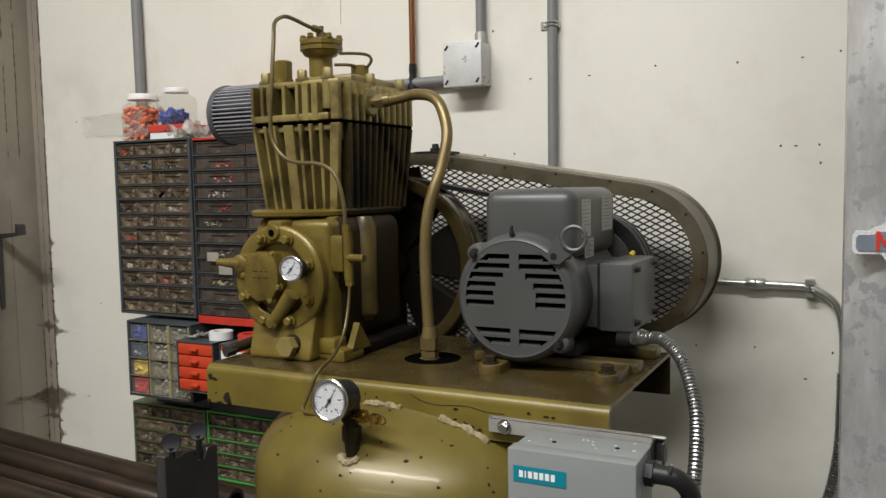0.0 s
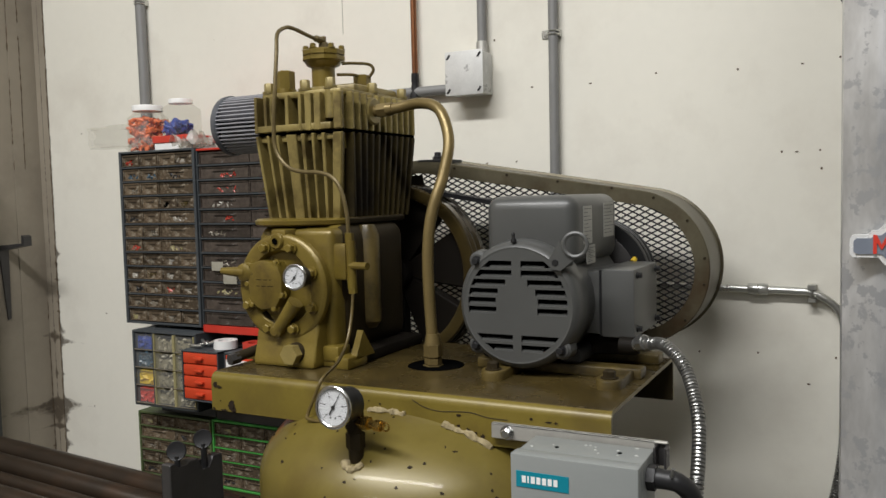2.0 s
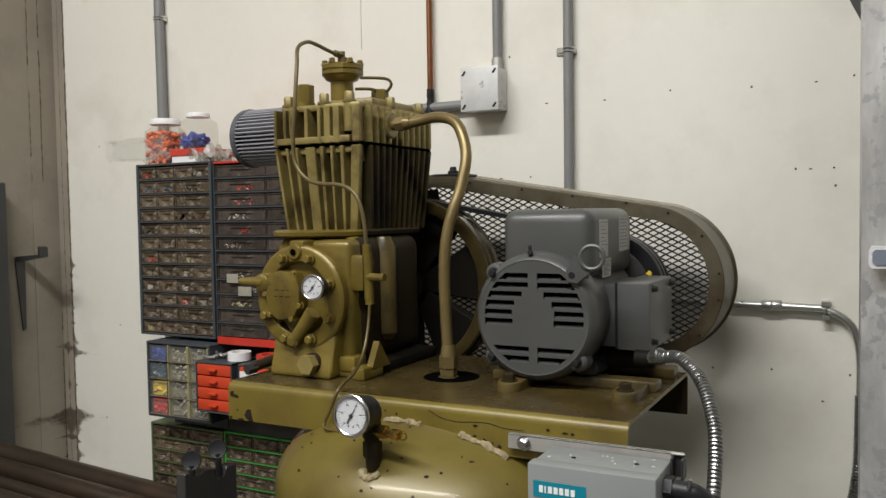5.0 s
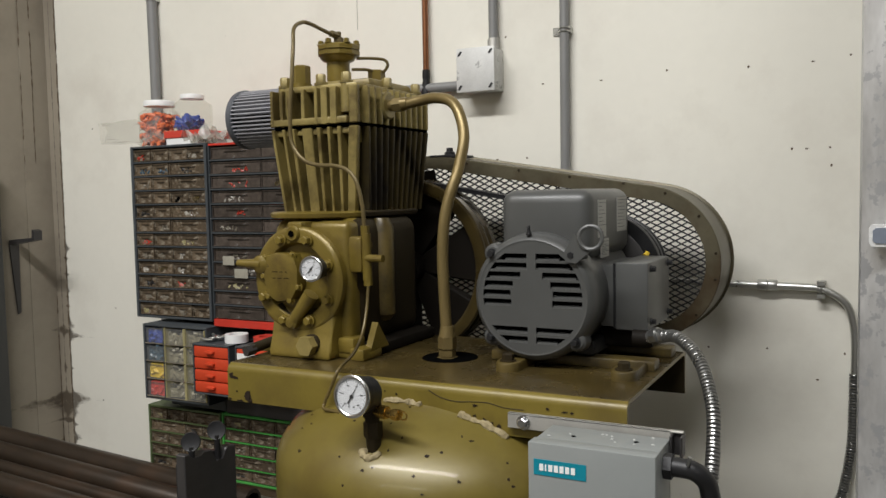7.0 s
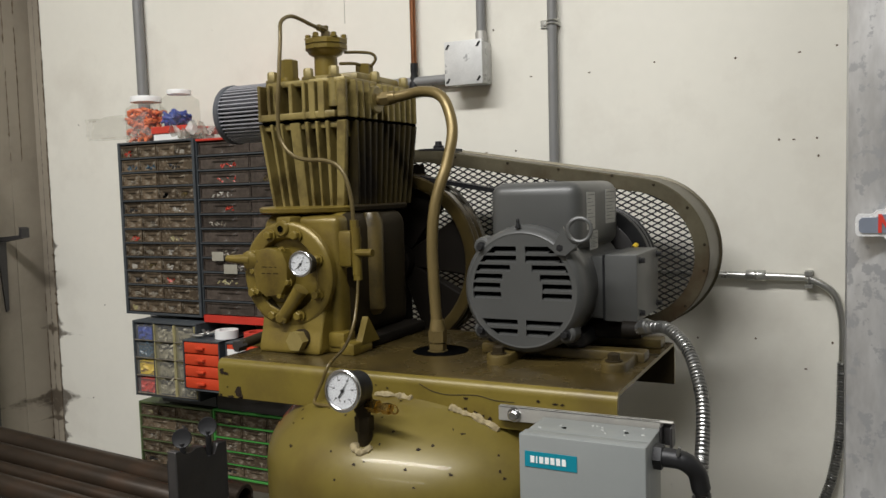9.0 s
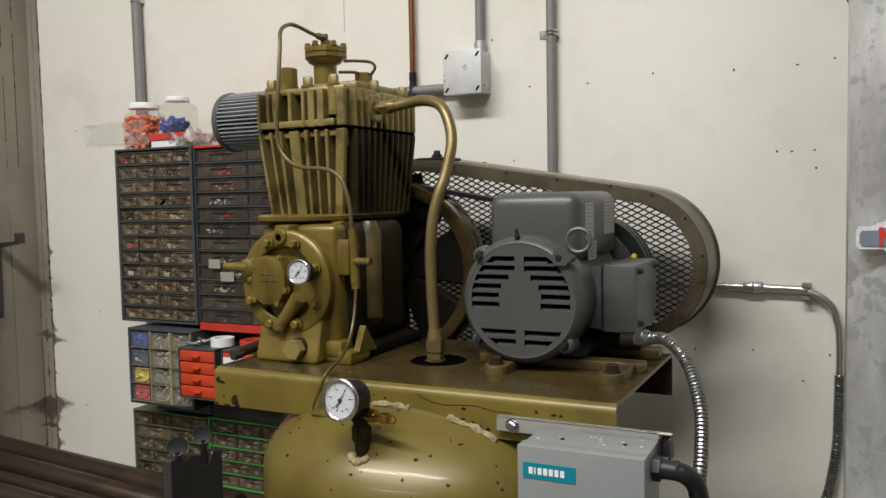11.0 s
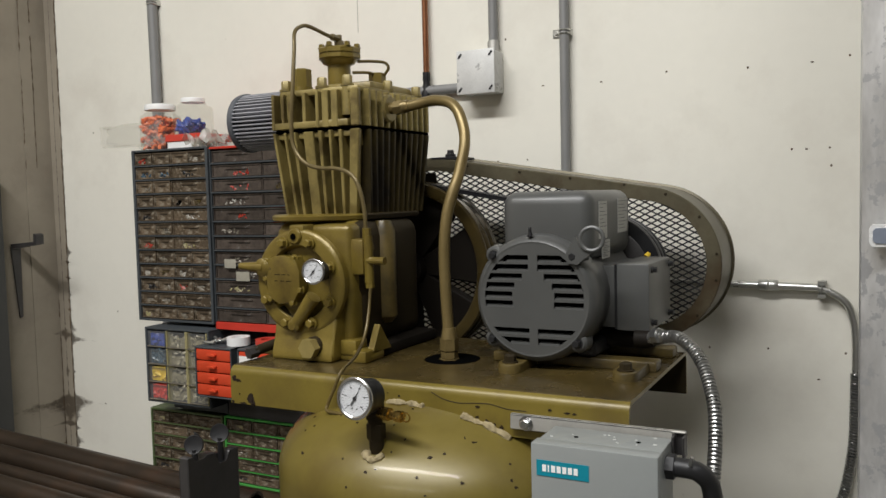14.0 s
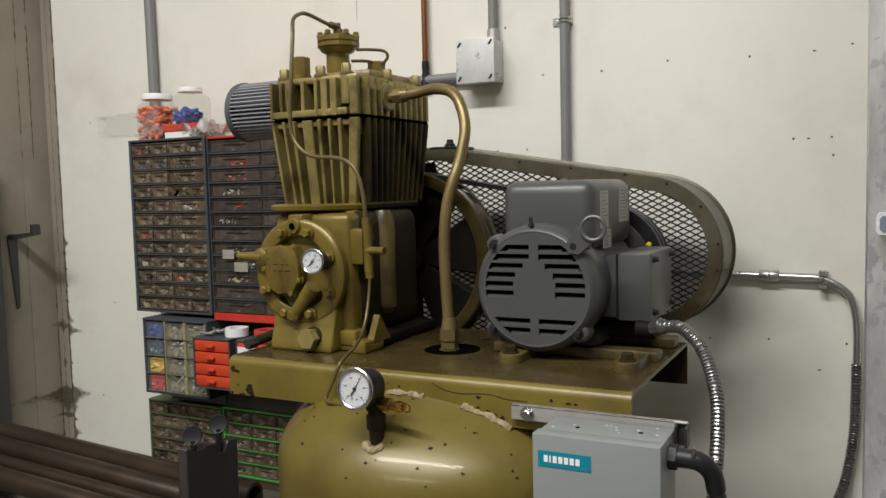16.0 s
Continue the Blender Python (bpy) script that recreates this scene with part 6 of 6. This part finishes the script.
def crumpled(bm, x0, x1, y0, y1, z, height, seed, nx=16, ny=10, sag=0.0):
    rnd = random.Random(seed)
    off = Vector((rnd.uniform(0, 50), rnd.uniform(0, 50), 0))
    grid = []
    for i in range(nx + 1):
        row = []
        for j in range(ny + 1):
            x, y = x0 + (x1 - x0) * i / nx, y0 + (y1 - y0) * j / ny
            h = height * (0.5 + 0.9 * noise.noise(Vector((x * 38, y * 38, 0)) + off) + 0.4 * noise.noise(Vector((x * 90, y * 90, 3)) + off))
            row.append(bm.verts.new((x + rnd.uniform(-0.003, 0.003), y + rnd.uniform(-0.003, 0.003), max(z, z + h))))
        grid.append(row)
    for i in range(nx):
        for j in range(ny):
            bm.faces.new((grid[i][j], grid[i + 1][j], grid[i + 1][j + 1], grid[i][j + 1]))


bm = B()
crumpled(bm, -1.605, -1.475, 1.70, 1.79, TOPZ + 0.002, 0.036, 3, 22, 14)
o = single("plastic_bag", bm, M_FILM_THICK, "crumpled clear plastic bag on the cabinets", "bag")
# long roll of clear bags sticking out past the cabinet


def bag_roll(bm, x0, x1, y, z, ry, rz, seed, nx=44, na=20):
    """A limp roll of clear film: creased lengthwise, ragged at its free end."""
    rnd = random.Random(seed)
    off = Vector((rnd.uniform(0, 50), rnd.uniform(0, 50), rnd.uniform(0, 50)))
    rows = []
    for i in range(nx + 1):
        f = i / nx
        row = []
        for k in range(na):
            a = 2 * math.pi * k / na
            crease = 1 + 0.5 * noise.noise(Vector((f * 2.2, math.cos(a) * 4.5, math.sin(a) * 4.5)) + off) + 0.06 * noise.noise(Vector((f * 22, math.cos(a) * 5, math.sin(a) * 5)) + off)
            ragged = 0.012 * noise.noise(Vector((math.cos(a) * 2, math.sin(a) * 2, 9)) + off) * (1 - f)
            row.append(bm.verts.new((x0 + (x1 - x0) * f + ragged, y + ry * crease * math.cos(a), max(z - rz, z + rz * crease * math.sin(a) * (0.86 + 0.14 * f)))))
        rows.append(row)
    for p, q in zip(rows, rows[1:]):
        for k in range(na):
            bm.faces.new((p[k], p[(k + 1) % na], q[(k + 1) % na], q[k]))


bm = B()
bag_roll(bm, -1.972, -1.74, 1.765, TOPZ + 0.048, 0.014, 0.033, 4)
o = single("plastic_bag", bm, M_FILM, "rolled clear plastic bags lying past the cabinet top", "bag", "clear bags")
o.visible_shadow = False
bm = B()
crumpled(bm, -1.765, -1.70, 1.70, 1.76, TOPZ + 0.001, 0.05, 8, 12, 8)
o = single("plastic_bag", bm, M_FILM, "crumpled clear bag against the orange jar", "bag", "clear bags")
o.visible_shadow = False

# ---- steel stock on a rack ----
rk = thing("stock_rack", (-1.7, 1.33, 0), "dark steel rack holding round bars beside the drawers", "rack")
bm = B()
prism(bm, [(1.175, 0), (1.315, 0), (1.315, 1.103), (1.288, 1.106), (1.283, 1.098), (1.280, 1.084), (1.258, 1.084), (1.254, 1.098), (1.248, 1.112), (1.225, 1.114), (1.218, 1.106), (1.195, 1.108), (1.188, 1.120), (1.175, 1.120)], "x", -1.124, -1.102)
bmesh.ops.bevel(bm, geom=[e for e in bm.edges if abs(e.verts[0].co.x - e.verts[1].co.x) < 1e-6 or True], offset=0.002, segments=1, affect="EDGES", profile=0.5)
part("end_plate", bm, M_PLATE, rk, "notched dark steel end plate")
part("backing_plate", box(B(), -1.136, -1.126, 1.185, 1.305, 0, 1.097, 0.002), M_BLACK, rk)
for y, z in ((1.205, 1.116), (1.275, 1.120)):
    bm = B()
    rod(bm, (-1.113, y, 1.08), (-1.113, y, z + 0.012), 0.006, 10)
    lathe(bm, (-1.116, y + 0.003, z + 0.020), (0.5, -0.8, 0.25), [(0, 0.0175), (0.0008, 0.0185), (0.005, 0.0185), (0.0058, 0.0175), (0.005, 0.0155), (0.005, 0)], 26)
    part("thumb_screw", bm, M_BLACK, rk, "flat round thumb screw")
BAR_Z, BAR_SLOPE = 0.917, -0.048
for x in (-1.20, -2.05, -2.35):
    bm = B()
    za = BAR_Z + BAR_SLOPE * (x + 1.14)
    box(bm, x - 0.02, x + 0.02, 1.17, 1.48, za - 0.034, za - 0.001, 0.003)
    box(bm, x - 0.02, x + 0.02, 1.42, 1.46, 0, za - 0.03, 0.003)
    part("arm", bm, M_PLATE, rk)
bar_specs = [(1.405, 0.029, -2.42, -1.14, M_STEELBAR, "thick brown steel bar"), (1.338, 0.026, -2.42, -1.14, M_STEELBAR, "brown steel bar"),
             (1.288, 0.017, -2.42, -1.14, M_STEELBAR, "thinner dark steel bar"), (1.25, 0.008, -2.42, -1.14, M_BRASSY, "thin yellowish rod"),
             (1.212, 0.024, -2.42, -1.14, M_STEELBAR, "dark scaly steel bar")]
for y, r, x0, x1, m, lab in bar_specs:
    bm = B()
    lathe(bm, (x0, y, BAR_Z + r + BAR_SLOPE * (x0 + 1.14)), (1, 0, BAR_SLOPE), [(0, r * 0.7), (0, r * 0.95), (0.002, r), (x1 - x0 - 0.002, r), (x1 - x0, r * 0.95), (x1 - x0, r * 0.7), (0, r * 0.7)], 28)
    single("steel_bar", bm, m, lab + " lying on the rack", "steel bar", "round bars on the rack")

# ---- bracket and dark post on the left wall ----
hk = thing("wall_bracket", (LEFT_X, 1.79, 1.24), "dark steel shelf bracket on the grimy wall", "bracket")
bm = B()
prism(bm, [(1.772, 1.47), (1.806, 1.47), (1.802, 1.24), (1.792, 1.235)], "x", LEFT_X, LEFT_X + 0.006)
part("leg", bm, M_PLATE, hk)
bm = B()
prism(bm, [(LEFT_X, 1.478), (LEFT_X, 1.462), (LEFT_X + 0.02, 1.464), (LEFT_X + 0.125, 1.478), (LEFT_X + 0.125, 1.508), (LEFT_X + 0.114, 1.512), (LEFT_X + 0.112, 1.486)], "y", 1.775, 1.803)
part("arm", bm, M_PLATE, hk)
single("steel_post", box(B(), LEFT_X, LEFT_X + 0.06, 1.60, 1.712, 0, 1.715, 0.004), M_POST, "dull dark grey steel post along the grimy wall", "post")

# ---- galvanised post beside the camera ----
gp = thing("galvanised_post", (0.10, 1.0, 0), "spangled galvanised sheet-steel post", "post")
bm = B()
prism(bm, [(0.0195, 0.975), (0.0215, 0.962), (0.048, 0.95), (0.056, 0.948), (0.17, 0.948), (0.17, 1.05), (0.0195, 1.05)], "z", 0, 1.798)
part("channel", bm, M_GALV, gp)
bm = B()
prism(bm, [(0.0185, 0.973), (0.0205, 0.960), (0.048, 0.948), (0.056, 0.946), (0.172, 0.946), (0.172, 1.05), (0.0185, 1.05)], "z", 1.80, CEIL_Z)
part("upper_channel", bm, M_LAMP, gp, "white painted upper section")
bm = B()
prism(bm, [(0.0195, 1.824), (0.0195, 1.790), (0.003, 1.824)], "y", 1.03, 1.034)
part("gusset", bm, M_PLATE, gp, "dark triangular gusset")
M_PLATE_BLUE = mat("blue_grey_badge", (0.24, 0.27, 0.33), 0.4, 0.5, 0.08, 30, 0)
bd = thing("badge", (0.06, 0.94, 1.57), "chrome-edged badge with a red mark on the post", "badge")
M_BADGE = mat("bright_badge_rim", (0.75, 0.75, 0.74), 0.25, 0.3, 0.04, 20, 0)
pts = [(0.028, 1.558), (0.0305, 1.562), (0.043, 1.562), (0.047, 1.566), (0.052, 1.566), (0.057, 1.572), (0.11, 1.572), (0.11, 1.534), (0.057, 1.534), (0.052, 1.541), (0.0305, 1.541), (0.028, 1.545)]
part("rim", prism(B(), pts, "y", 0.9385, 0.948), M_BADGE, bd)
part("face", prism(B(), [(0.0312 + (x - 0.028) * 0.96, 1.5515 + (z - 1.5515) * 0.70) for x, z in pts], "y", 0.9375, 0.9400), M_PLATE_BLUE, bd)
part("mark", prism(B(), [(0.0475, 1.5445), (0.0505, 1.5445), (0.0505, 1.555), (0.0545, 1.548), (0.0585, 1.555), (0.0585, 1.5445), (0.0615, 1.5445), (0.0615, 1.562), (0.0585, 1.562), (0.0545, 1.553), (0.0505, 1.562), (0.0475, 1.562)], "y", 0.9365, 0.9380), M_CABRED, bd, "red mark")

# ---- ceiling lamps ----
for lx, ly, _ in LAMPS:
    lf = thing("ceiling_lamp", (lx, ly, 4.0), "white enamel twin-tube ceiling lamp", "lamp", "ceiling lamps")
    bm = B()
    box(bm, lx - 1.48, lx + 1.48, ly - 0.17, ly + 0.17, 4.0, CEIL_Z, 0.004)
    part("housing", bm, M_LAMP, lf)
